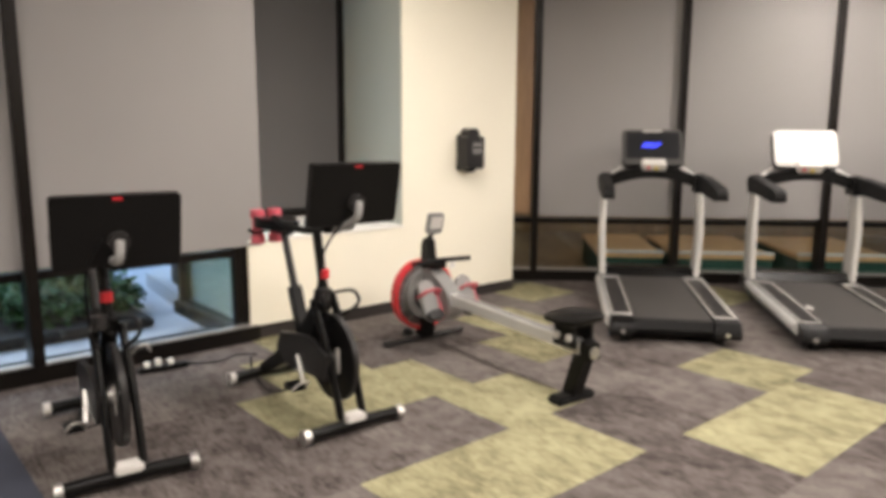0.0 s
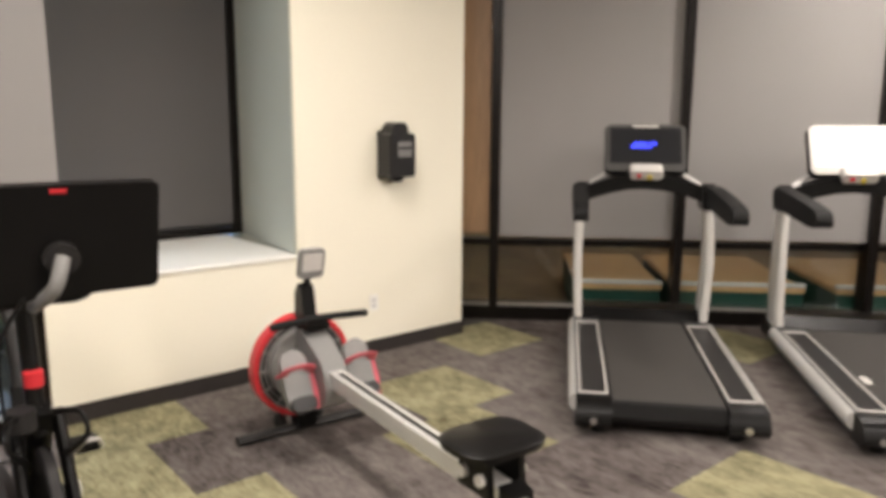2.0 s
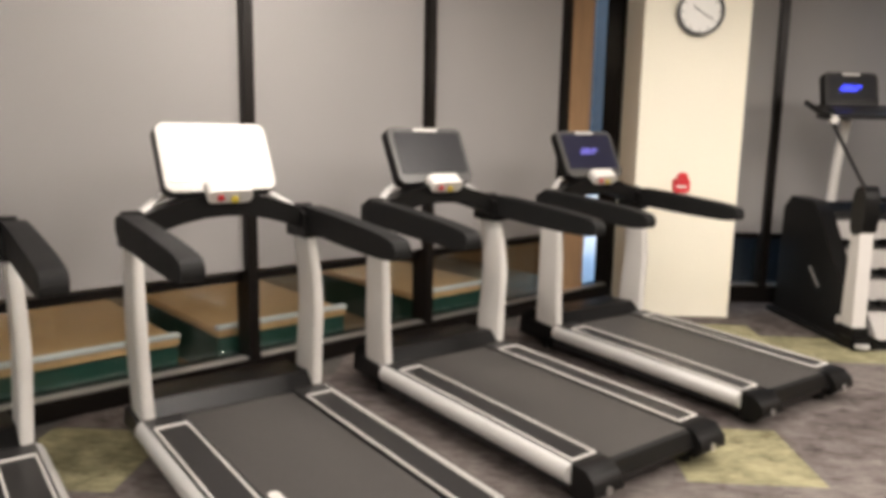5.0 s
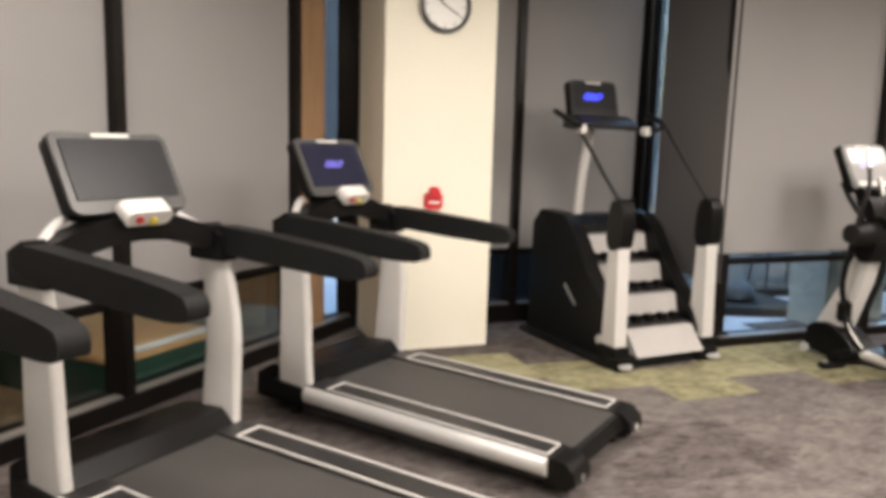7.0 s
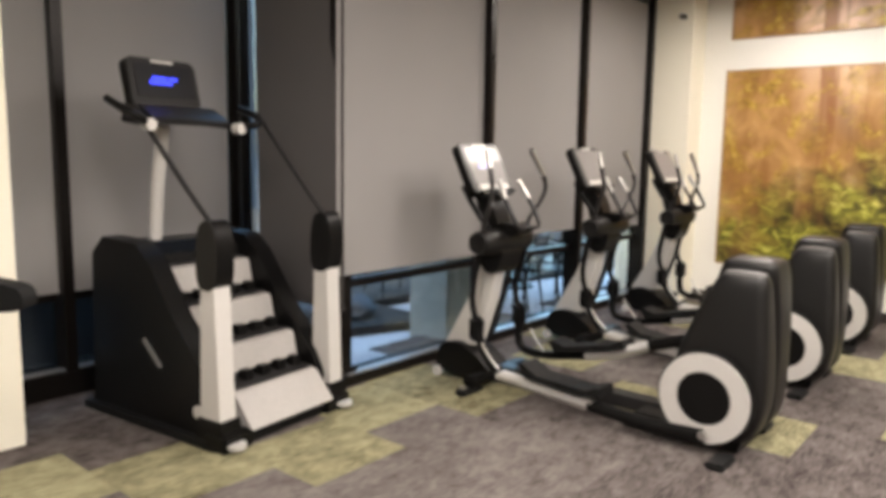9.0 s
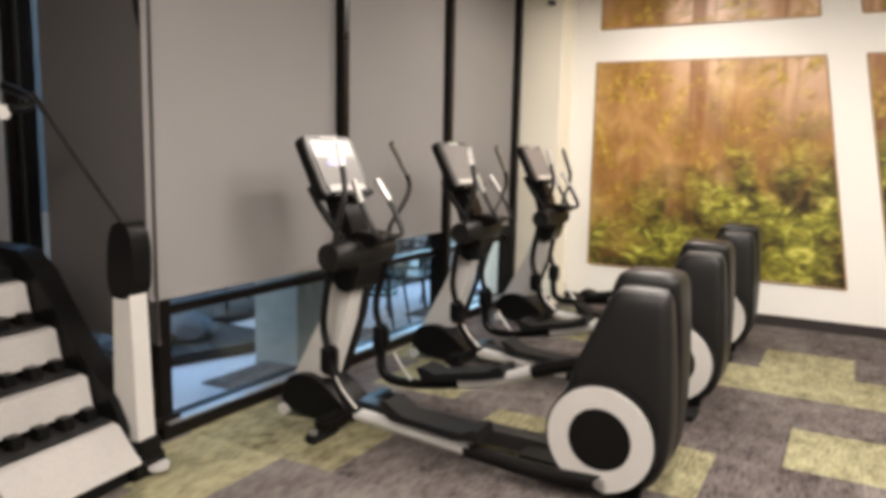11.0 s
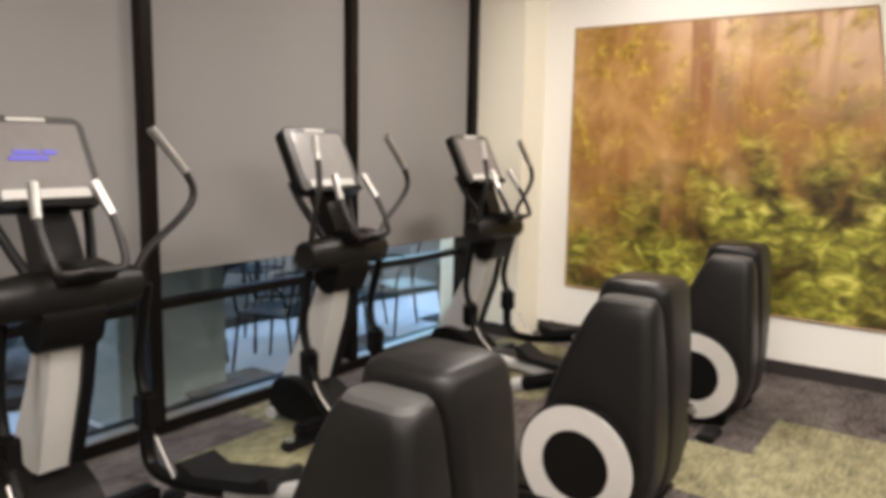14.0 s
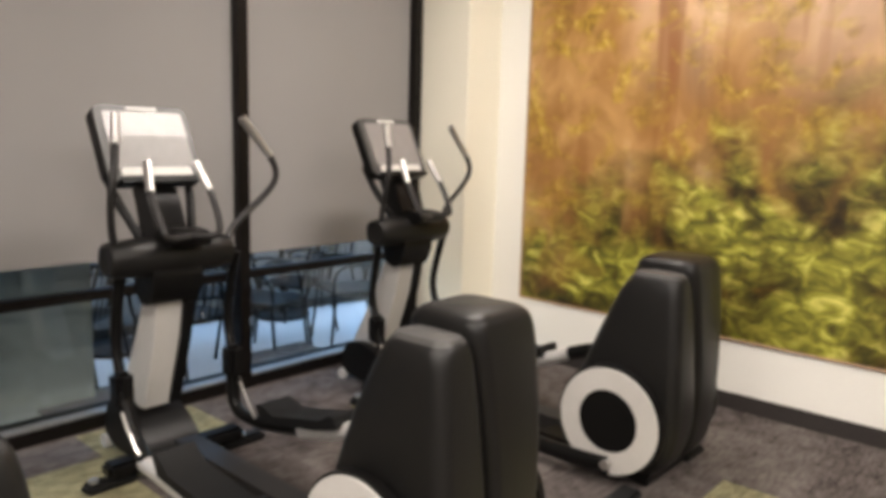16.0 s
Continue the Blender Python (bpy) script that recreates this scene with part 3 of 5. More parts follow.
# ---- outside ----
structure("ground", box(-400, 400, -400, 400, -0.40, -0.14), PAVE, "pale concrete paving outside the windows", "ground")
structure("ground_planting_bed", box(-14, -6.25, -6, 2.1, -0.139, -0.05, 0.02), SOIL, "dark soil planting bed", "planting bed")
structure("ground_warm_patch", box(-0.7, 7.2, 0.15, 5.5, -0.139, -0.06, 0.01, m=CH), WARM_GROUND, "ground tinted brown for warm light behind the treadmill window", "ground")
structure("ground_entry_return", box(-7.6, -6.3, 2.75, 3.9, -0.139, 3.2, 0.01), FACADE, "dark clad return wall outside the recessed window", "wall")
structure("ground_kerb", prism([(-8.0, 2.62), (-5.3, 2.34), (-5.3, 2.40), (-8.0, 2.74)], "z", -0.139, 0.02, 0.008), PAVE, "pale concrete kerb along the entry", "kerb")
# slab and three walls added to keep blue sky light off this strip
structure("ground_sky_blocker", box(-0.9, 7.4, 0.35, 5.5, 2.95, 3.25, 0.01, m=CH), FACADE, "added unseen slab blocking sky light behind the glass", "canopy")
structure("ground_blocker_wall", box(-0.9, 7.4, 4.2, 4.4, -0.14, 2.95, m=CH), WOODP, "added brown wall closing off sky light behind the glass", "wall")
structure("ground_blocker_end", box(-1.1, -0.9, 0.6, 4.4, -0.14, 2.95, m=CH), WOODP, "added brown end wall closing off sky light", "wall")
structure("ground_blocker_end_east", box(7.4, 7.6, 1.2, 4.4, -0.14, 2.95, m=CH), WOODP, "added brown end wall closing off sky light", "wall")
structure("ground_concrete_column", box(3.98, 4.72, 9.55, 10.0, -0.14, 3.4, 0.01), CONCRETE, "grey concrete column outside the window", "column")
structure("ground_mat_edge", box(XW + 0.08, -2.4, -1.2, 0.60, 0.001, 0.012, 0.003), MAT, "dark slate exercise matting on the carpet", "mat")
# slab added behind the recess glass so the glass looks dark
structure("ground_dark_backing", box(0.45, 2.30, 10.75, 11.0, -0.14, 0.85, 0.01), FACADE, "added dark slab that darkens the recess window glass", "wall")
structure("ground_terrace_dark", prism([(4.6, 11.2), (6.6, 11.1), (9.0, 10.7), (16, 9.6), (16, 23), (4.6, 23)], "z", -0.139, -0.05, 0.01), SOIL, "dark ground past the terrace paving", "planting bed")
structure("ground_east_bed", prism([(0.5, 11.3), (2.6, 10.85), (4.6, 10.12), (4.6, 16), (0.5, 16)], "z", -0.139, -0.05, 0.01), SOIL, "dark soil bed with boulders", "planting bed")


def leaves(name, spots, label, size=0.055):
    """Low shrubs as many small bent leaves."""
    rng = random.Random(7)
    bm = bmesh.new()
    for cx, cy, r, h, k in spots:
        for _ in range(k):
            a, q = rng.uniform(0, 6.283), r * math.sqrt(rng.random())
            p = Vector((cx + q * math.cos(a), cy + q * math.sin(a), -0.06 + h * rng.random() * (1 - 0.6 * (q / r) ** 2)))
            m = Matrix.Translation(p) @ Euler((rng.uniform(-0.9, 0.9), rng.uniform(-0.9, 0.9), rng.uniform(0, 6.28))).to_matrix().to_4x4()
            s = size * rng.uniform(0.6, 1.4)
            vs = [bm.verts.new(m @ Vector(c)) for c in ((0, 0, 0), (s * 0.45, s * 0.6, s * 0.12), (0, s * 1.5, -s * 0.1), (-s * 0.45, s * 0.6, s * 0.12))]
            bm.faces.new((vs[0], vs[1], vs[2]))
            bm.faces.new((vs[0], vs[2], vs[3]))
    ob = new(name, mesh_of(name, bm, LEAF, smooth=False))
    return tagged(ob, label, "shrub", kind="stuff")


rg = random.Random(3)
leaves("ground_cover_shrubs", [(rg.uniform(-9.6, -6.6), rg.uniform(-1.6, 1.9), rg.uniform(0.25, 0.45), rg.uniform(0.22, 0.5), 420) for _ in range(64)], "dense low green ground-cover shrubs")


def boulder(x, y, r, seed):
    bm = bmesh.new()
    bmesh.ops.create_icosphere(bm, subdivisions=3, radius=r)
    for v in bm.verts:
        v.co *= 1 + 0.35 * noise.noise(v.co * (1.6 / r) + Vector((seed, 0, 0)))
        v.co.z = max(v.co.z * 0.62, -0.3 * r)
    ob = new("boulder", mesh_of("boulder", bm, STONE))
    ob.location = (x, y, -0.03 + 0.28 * r)
    return tagged(ob, "rounded grey landscape boulder on soil", "boulder", "boulders outside")


for i in range(12):
    boulder(2.55 + 0.5 * (i % 4), 11.35 + 0.8 * (i // 4) - 0.2 * (i % 4) + rg.uniform(-0.12, 0.12), rg.uniform(0.16, 0.28), i * 3.7)


def far_building(name, x0, x1, y0, y1, h, label):
    t = thing(name, label, "building")
    part("wall", box(x0, x1, y0, y1, -0.14, h), FACADE, t)
    part("roof", box(x0 - 0.2, x1 + 0.2, y0 - 0.2, y1 + 0.2, h, h + 0.3, 0.02), SATIN, t)
    return t


far_building("neighbour_building", -24, -15, -14, 14, 6, "dark clad neighbouring building beyond shrubs")
far_building("neighbour_building", -6, 22, 24, 32, 9, "dark clad neighbouring building beyond terrace")

# low platforms behind the treadmill window
for a, c in ((0.70, 1.38), (1.50, 2.52), (2.78, 3.75), (4.45, 5.3)):
    lp = thing("planter_bench", "low dark green box with tan timber top", "bench", CH, "low benches outside the glass")
    part("side", box(a, c, 0.16, 1.62, -0.14, 0.22, 0.01), BOTTLE, lp)
    part("top", box(a - 0.01, c + 0.01, 0.15, 1.63, 0.221, 0.27, 0.012), TAN, lp)
    part("rim", box(a - 0.012, c + 0.012, 0.14, 0.20, 0.271, 0.30, 0.008), PALE, lp)


def patio_chair(m):
    c = thing("patio_chair", "dark metal wire patio chair on paving", "chair", m, "patio chairs")
    for sx in (-0.22, 0.22):
        part("leg", tube([(sx, 0.22, 0.45), (sx * 1.1, 0.27, 0.0)], 0.012), FRAMEM, c)
        part("leg", tube([(sx, -0.2, 0.45), (sx * 1.1, -0.27, 0.0)], 0.012), FRAMEM, c)
        part("arm", tube([(sx, -0.2, 0.45), (sx * 1.2, -0.15, 0.66), (sx * 1.2, 0.2, 0.66), (sx, 0.24, 0.45)], 0.012), FRAMEM, c)
    part("seat", box(-0.23, 0.23, -0.22, 0.23, 0.44, 0.46, 0.008), FRAMEM, c)
    part("back_frame", tube([(-0.22, -0.2, 0.45), (-0.2, -0.3, 0.85), (0, -0.32, 0.9), (0.2, -0.3, 0.85), (0.22, -0.2, 0.45)], 0.012), FRAMEM, c)
    for k in range(5):
        u = -0.14 + 0.07 * k
        part("back_bar", tube([(u, -0.21, 0.45), (u, -0.31, 0.87)], 0.006, sides=6), FRAMEM, c)


def patio_table(m):
    c = thing("patio_table", "round dark metal patio table on paving", "table", m, "patio tables")
    part("tabletop", disc((0, 0, 0.72), "z", 0.42, 0.03, 0.008), FRAMEM, c)
    part("post", tube([(0, 0, 0.03), (0, 0, 0.71)], 0.03), FRAMEM, c)
    part("base", disc((0, 0, 0.015), "z", 0.25, 0.03, 0.008), FRAMEM, c)


for x, y, a in ((4.9, 10.3, 40), (5.9, 10.4, -30), (5.2, 11.4, 160), (6.7, 10.3, 20), (6.5, 11.5, 200), (7.7, 11.2, 100), (5.45, 9.85, 15), (6.15, 9.95, -160), (6.9, 9.8, 70)):
    patio_chair(Matrix.Translation((x, y, -0.14)) @ Matrix.Rotation(radians(a), 4, "Z"))
patio_table(Matrix.Translation((5.4, 10.85, -0.14)))
patio_table(Matrix.Translation((7.0, 10.9, -0.14)))


# ---- things: gym machines (local frame: x to the right, y forward, z up) ----
def tilted(y, z, deg, x=0.0):
    """A frame for a panel: x across, z up the panel, leaning forward at its top by deg."""
    return Matrix.Translation((x, y, z)) @ Matrix.Rotation(radians(-deg), 4, "X")


def lifted(bm, m):
    bmesh.ops.transform(bm, matrix=m, verts=bm.verts)
    return bm


def display(thing_ob, m, w, h, lit="", rim=SATIN, face=SCREEN):
    """A console screen in its tilted frame m: shell, rim, glass, badge, and glowing writing as bars."""
    shell = part("console", lifted(prism(rounded(w, h, 0.05), "y", 0.0, 0.05, 0.012), m), BLACK, thing_ob)
    # the white case has glare painted in, so its bezel is whitened too
    part("bezel", lifted(prism(rounded(w - 0.012, h - 0.012, 0.045), "y", -0.016, -0.0005, 0.006), m), PALE if lit == "white" else rim, shell)
    part("screen", lifted(prism(rounded(w - 0.075, h - 0.10, 0.012), "y", -0.022, -0.0165), m @ Matrix.Translation((0, 0, 0.012))), GLARE_WHITE if lit == "white" else face, shell, "display whitened by painted glare" if lit == "white" else "")
    part("badge", lifted(prism(rounded(w * 0.32, 0.016, 0.007), "y", -0.021, -0.0165), m @ Matrix.Translation((0, 0, h / 2 - 0.022))), PALE, shell)
    if lit in ("blue", "dim"):
        for k, (dx, dz, ww) in enumerate(((-0.035, 0.026, 0.09), (-0.03, 0.002, 0.14), (0.05, 0.026, 0.05))):
            part("text_bar", lifted(box(dx - ww / 2, dx + ww / 2, -0.0255, -0.0225, dz - 0.009, dz + 0.009), m), GLOW_BLUE if lit == "blue" else GLOW_DIM, shell, "blue glowing display writing")
    return shell


def treadmill(m, lit):
    t = thing("treadmill", {"blue": "black treadmill with silver rails, display lit blue", "white": "black treadmill with silver rails, display white with painted glare", "dim": "black treadmill with silver rails, display faintly blue", "": "black treadmill with silver rails and dark display"}[lit], "treadmill", m, "treadmills before the window")
    part("deck", prism([(0.06, 0.06), (0.02, 0.11), (0.05, 0.175), (1.62, 0.205), (1.62, 0.06)], "x", -0.40, 0.40, 0.01), BLACK, t)
    part("belt", prism([(0.075, 0.150), (0.055, 0.168), (0.075, 0.186), (1.55, 0.213), (1.55, 0.19)], "x", -0.275, 0.275, 0.006), BELT, t)
    if lit == "white":
        part("belt_oval", lifted(prism(rounded(0.045, 0.12, 0.02), "z", 0.0, 0.0015), Matrix.Translation((-0.235, 0.60, 0.197)) @ Matrix.Rotation(radians(1.05), 4, "X")), PALE, t, "small pale oval on the belt")
    part("rear_roller", disc((0, 0.075, 0.155), "x", 0.03, 0.54), RUBBER, t)
    for s in (-1, 1):
        x0, x1 = (0.285 * s, 0.455 * s) if s > 0 else (0.455 * s, 0.285 * s)
        rail = part("side_rail", prism([(0.10, 0.075), (0.10, 0.19), (1.60, 0.222), (1.60, 0.075)], "x", x0, x1, 0.012), SATIN, t)
        out = s * 0.458
        part("rail_edge", lifted(prism([(out, 0.095), (out + s * 0.022, 0.105), (out + s * 0.036, 0.13), (out + s * 0.036, 0.155), (out + s * 0.022, 0.18), (out, 0.19)], "y", 0.12, 1.58, 0.003), Matrix.Rotation(radians(1.0), 4, "X")), SILVER, rail, "silver side extrusion")
        path = [(s * 0.30, 0.13, 0.196), (s * 0.30, 1.44, 0.2228), (s * 0.44, 1.44, 0.2228), (s * 0.44, 0.13, 0.196), (s * 0.30, 0.13, 0.196)]
        line = bmesh.new()
        for a, c in zip(path, path[1:]):
            tube([a, c], 0.006, line, 6)
        part("rail_trim", line, PALE, rail, "pale outline strip")
        cap = part("end_cap", prism([(-0.02, 0.09), (0.02, 0.055), (0.13, 0.055), (0.13, 0.192), (0.04, 0.185), (-0.01, 0.14)], "x", x0 - 0.004, x1 + 0.016 * s if s > 0 else x1 + 0.004, 0.014), BLACK, t)
        part("bolt", disc((s * 0.37, -0.012, 0.10), "y", 0.018, 0.02, 0.003, sides=12), CHROME, cap)
        part("foot", disc((s * 0.34, 0.12, 0.028), "z", 0.035, 0.055, 0.006, sides=16), RUBBER, t)
        part("foot", disc((s * 0.36, 1.75, 0.03), "z", 0.035, 0.06, 0.006, sides=16), RUBBER, t)
        # upright with broad pale cover
        c = s * 0.425
        post = part("upright", loft(eased([(0.17, c - 0.028, c + 0.028, 1.565, 1.80), (0.42, c + s * 0.012 - 0.029, c + s * 0.012 + 0.029, 1.568, 1.785), (0.65, c + s * 0.018 - 0.029, c + s * 0.018 + 0.029, 1.566, 1.77), (0.88, c + s * 0.012 - 0.027, c + s * 0.012 + 0.027, 1.59, 1.78), (1.06, c - 0.024, c + 0.024, 1.64, 1.82)]), r=0.022), PALE, t, "pale grey bowed upright cover")
        part("upright_boot", prism([(1.48, 0.12), (1.53, 0.195), (1.82, 0.215), (1.86, 0.12)], "x", s * 0.425 - 0.05, s * 0.425 + 0.05, 0.02), BLACK, t)
        part("shoulder", prism([(1.60, 1.00), (1.62, 1.12), (1.72, 1.17), (1.82, 1.12), (1.82, 1.00)], "x", s * 0.425 - 0.045, s * 0.425 + 0.045, 0.025), BLACK, t)
        # padded handrail toward the user
        part("handrail", prism(curvy([(0.82, 0.985), (0.80, 1.045), (0.84, 1.095), (1.40, 1.145), (1.74, 1.165), (1.74, 1.04), (1.30, 1.005)]), "x", s * 0.45 - 0.045, s * 0.45 + 0.045, 0.022), RUBBER, t, "black padded handrail")
        part("console_arm", tube([(s * 0.41, 1.72, 1.13), (s * 0.27, 1.80, 1.22), (s * 0.09, 1.82, 1.245)], 0.022, flat=0.7), SILVER, t, "silver curved console arm")
    arch = [(x, 1.06 + 0.13 * math.cos(x / 0.44 * 1.45) + 0.055) for x in (-0.44, -0.33, -0.22, -0.11, 0, 0.11, 0.22, 0.33, 0.44)]
    low = [(x, z - 0.115 + 0.02 * abs(x)) for x, z in arch[::-1]]
    part("crossbar", prism(arch + low, "y", 1.66, 1.78, 0.016), BLACK, t)
    pod = part("button_pod", lifted(prism(rounded(0.22, 0.075, 0.03), "y", -0.03, 0.05, 0.01), tilted(1.63, 1.245, -38)), PALE, t)
    part("start_button", lifted(disc((-0.05, -0.036, 0), "y", 0.016, 0.012, 0.003, sides=16), tilted(1.63, 1.245, -38)), RED, pod, "red stop button")
    part("speed_button", lifted(disc((0.02, -0.036, -0.01), "y", 0.018, 0.012, 0.003, sides=16), tilted(1.63, 1.245, -38)), YELLOW, pod, "yellow button")
    part("neck", tube([(0, 1.74, 1.16), (0, 1.80, 1.28)], 0.06, flat=0.6), BLACK, t)
    display(t, tilted(1.79, 1.405, 27), 0.56, 0.37, lit, BEZEL, SCREEN_BLUE if lit == "dim" else SCREEN)
    part("motor_cover", prism([(1.56, 0.06), (1.56, 0.215), (1.64, 0.285), (1.90, 0.27), (2.02, 0.20), (2.03, 0.06)], "x", -0.40, 0.40, 0.025), BLACK, t)
    return t


for x, y, turned, lit in ((-3.96, 6.02, 40.5, "blue"), (-2.92, 6.88, 40, "white"), (-1.93, 7.80, 40, ""), (-0.83, 8.79, 37.5, "dim")):
    treadmill(Matrix.Translation((x, y, 0)) @ Matrix.Rotation(radians(turned), 4, "Z") @ Matrix.Translation((0, -1.79, 0)), lit)


def elliptical(m, lit):
    e = thing("elliptical_trainer", "black and silver elliptical trainer facing the window", "elliptical", m, "elliptical trainers")
    # rear drive housing: two tall tapering lobes side by side, the outer one taller
    side = [(0.05, -0.19, 0.0, -0.28, 0.06), (0.14, -0.22, 0.0, -0.36, 0.11), (0.32, -0.225, 0.01, -0.40, 0.13), (0.60, -0.215, 0.0, -0.39, 0.05), (0.86, -0.20, -0.02, -0.37, -0.06), (0.95, -0.185, -0.035, -0.355, -0.11), (0.975, -0.16, -0.06, -0.33, -0.14)]
    part("side_housing", loft(eased(side), r=0.055), GLOSS, e)
    main = [(0.05, 0.02, 0.20, -0.27, 0.06), (0.14, 0.02, 0.27, -0.36, 0.10), (0.32, 0.03, 0.29, -0.385, 0.12), (0.60, 0.01, 0.285, -0.39, 0.05), (0.88, -0.035, 0.265, -0.38, -0.04), (1.0, -0.05, 0.245, -0.365, -0.08), (1.03, -0.02, 0.215, -0.335, -0.11)]
    part("housing", loft(eased(main), r=0.05), GLOSS, e, "glossy black moulded drive housing")
    part("cap", loft([(0.962, -0.178, -0.045, -0.345, -0.125), (0.978, -0.168, -0.055, -0.335, -0.135), (0.984, -0.14, -0.08, -0.305, -0.165)], r=0.04), BEZEL, e, "grey moulded cap")
    part("mark", prism(rounded(0.13, 0.014, 0.006), "y", -0.004, 0.004, m=Matrix.Translation((0.279, -0.20, 0.74)) @ Matrix.Rotation(radians(84), 4, "Z") @ Matrix.Rotation(radians(-8), 4, "Y")), PALE, e, "pale lettering strip")
    for s in (-1, 1):
        x = -0.255 if s < 0 else 0.335
        w = part("crank_disc", disc((x, -0.11, 0.30), "x", 0.255, 0.035, 0.008), BLACK, e)
        part("disc_ring", disc((x + s * 0.02, -0.11, 0.30), "x", 0.243, 0.014, inner=0.145), PALE, w, "pale grey ring on the crank disc")
        part("disc_hub", disc((x + s * 0.019, -0.11, 0.30), "x", 0.142, 0.012, 0.003), BLACK, w)
        part("crank_pin", disc((x + s * 0.045, -0.13, 0.30 + s * 0.19), "x", 0.022, 0.05, 0.004, sides=16), CHROME, w)
        xr = -0.275 if s < 0 else 0.30
        # pedal arm from the crank forward to the lever's joint: low on one side, raised on the other
        if s < 0:
            rear = [(xr - 0.005, -0.13, 0.10), (xr - 0.005, 0.20, 0.085), (xr, 0.56, 0.105)]
            mid = [(xr, 0.52, 0.105), (xr, 0.90, 0.135), (xr, 1.22, 0.155)]
            front = [(xr, 1.20, 0.165), (xr, 1.29, 0.22), (xr, 1.36, 0.32), (xr, 1.40, 0.42)]
            plate = [(0.46, 0.185), (0.47, 0.235), (0.50, 0.235), (0.56, 0.205), (0.90, 0.225), (1.00, 0.285), (1.03, 0.275), (0.98, 0.195), (0.60, 0.165)]
        else:
            rear = [(x + 0.05, -0.13, 0.49), (xr, 0.18, 0.46), (xr, 0.45, 0.375)]
            mid = [(xr, 0.43, 0.385), (xr, 0.66, 0.29), (xr, 0.90, 0.225)]
            front = [(xr, 0.88, 0.23), (xr, 1.25, 0.165), (xr, 1.44, 0.20), (xr, 1.46, 0.40)]
            plate = [(0.60, 0.33), (0.61, 0.38), (0.64, 0.38), (0.70, 0.345), (1.04, 0.27), (1.14, 0.30), (1.17, 0.285), (1.12, 0.215), (0.74, 0.29)]
        arm = part("pedal_arm", tube(rear, 0.036, flat=1.1), BLACK, e)
        part("arm_cover", tube(mid, 0.035, flat=1.05), SILVER, arm, "silver pedal arm tube")
        part("arm_elbow", tube(front, 0.031, flat=1.0), BLACK, arm)
        part("foot_plate", prism(plate, "x", xr + 0.02 - 0.085, xr + 0.02 + 0.085, 0.012), RUBBER, arm, "black ribbed foot plate")
        part("elbow_trim", tube([(xr - 0.034, 1.20 if s < 0 else 1.22, 0.20), (xr - 0.034, 1.29, 0.28), (xr - 0.034, 1.34, 0.35)], 0.007, sides=6), CHROME, arm)
        # lever from the joint up to the pivot pod
        yj, zj = (1.41, 0.42) if s < 0 else (1.46, 0.42)
        part("lever_joint", box(xr - 0.04, xr + 0.04, yj - 0.05, yj + 0.05, zj - 0.08, zj + 0.09, 0.022), BLACK, e)
        part("lower_lever", tube([(xr, yj, zj + 0.05), (xr + 0.005, yj + 0.045, zj + 0.22), (xr - 0.01 * s, 1.40, 0.98)], 0.024, flat=0.9), BLACK, e)
        # moving handle rising from the pod
        if s < 0:
            path = [(-0.30, 1.36, 1.02), (-0.33, 1.32, 1.14), (-0.35, 1.27, 1.26), (-0.34, 1.26, 1.36), (-0.31, 1.30, 1.48), (-0.29, 1.34, 1.60)]
        else:
            path = [(0.22, 1.36, 1.04), (0.30, 1.40, 1.12), (0.47, 1.42, 1.24), (0.535, 1.42, 1.33), (0.50, 1.42, 1.43), (0.36, 1.44, 1.61)]
        grip = part("moving_handle", tube(path, 0.016, steps=6), SATIN, e)
        part("grip", tube([path[-2], [(a + c) / 2 for a, c in zip(path[-2], path[-1])], path[-1]], 0.0195), CHROME, grip, "silver heart-rate grip")
        fx = -0.055 + s * 0.13
        part("fixed_handle", tube([(-0.055, 1.20, 1.10), (fx - s * 0.03, 1.17, 1.10), (fx, 1.18, 1.14), (fx + s * 0.005, 1.26, 1.28), (fx - s * 0.02, 1.33, 1.40)], 0.015, steps=5), SATIN, e)
        part("fixed_grip", tube([(fx + s * 0.005, 1.265, 1.285), (fx - s * 0.02, 1.335, 1.405)], 0.019), CHROME, e, "silver fixed grip")
        part("rear_foot", box(s * 0.34 - 0.13, s * 0.34 + 0.07, -0.30, -0.20, 0.0, 0.035, 0.012), RUBBER, e)
        part("front_foot", box(s * 0.33 - 0.12, s * 0.33 + 0.10, 1.37, 1.45, 0.0, 0.045, 0.014), RUBBER, e)
        part("foot_bolt", disc((s * 0.36 - 0.05, 1.41, 0.05), "z", 0.02, 0.02, 0.004, sides=14), CHROME, e)
        part("wheel", disc((s * 0.12 - 0.05, 1.83, 0.035), "x", 0.035, 0.03, 0.004, sides=18), PALE, e)
    part("base_rail", prism([(0.05, 0.05), (0.05, 0.13), (1.45, 0.13), (1.45, 0.05)], "x", -0.045, 0.065, 0.012), SATIN, e)
    part("rear_base", prism([(-0.28, 0.02), (-0.30, 0.10), (0.30, 0.11), (0.38, 0.04)], "x", -0.20, 0.28, 0.016), BLACK, e)
    part("front_crossbar", box(-0.36, 0.30, 1.36, 1.46, 0.045, 0.11, 0.016), BLACK, e)
    part("front_base", prism(curvy([(1.34, 0.03), (1.40, 0.13), (1.50, 0.21), (1.66, 0.28), (1.82, 0.24), (1.87, 0.03)]), "x", -0.17, 0.08, 0.02), BLACK, e)
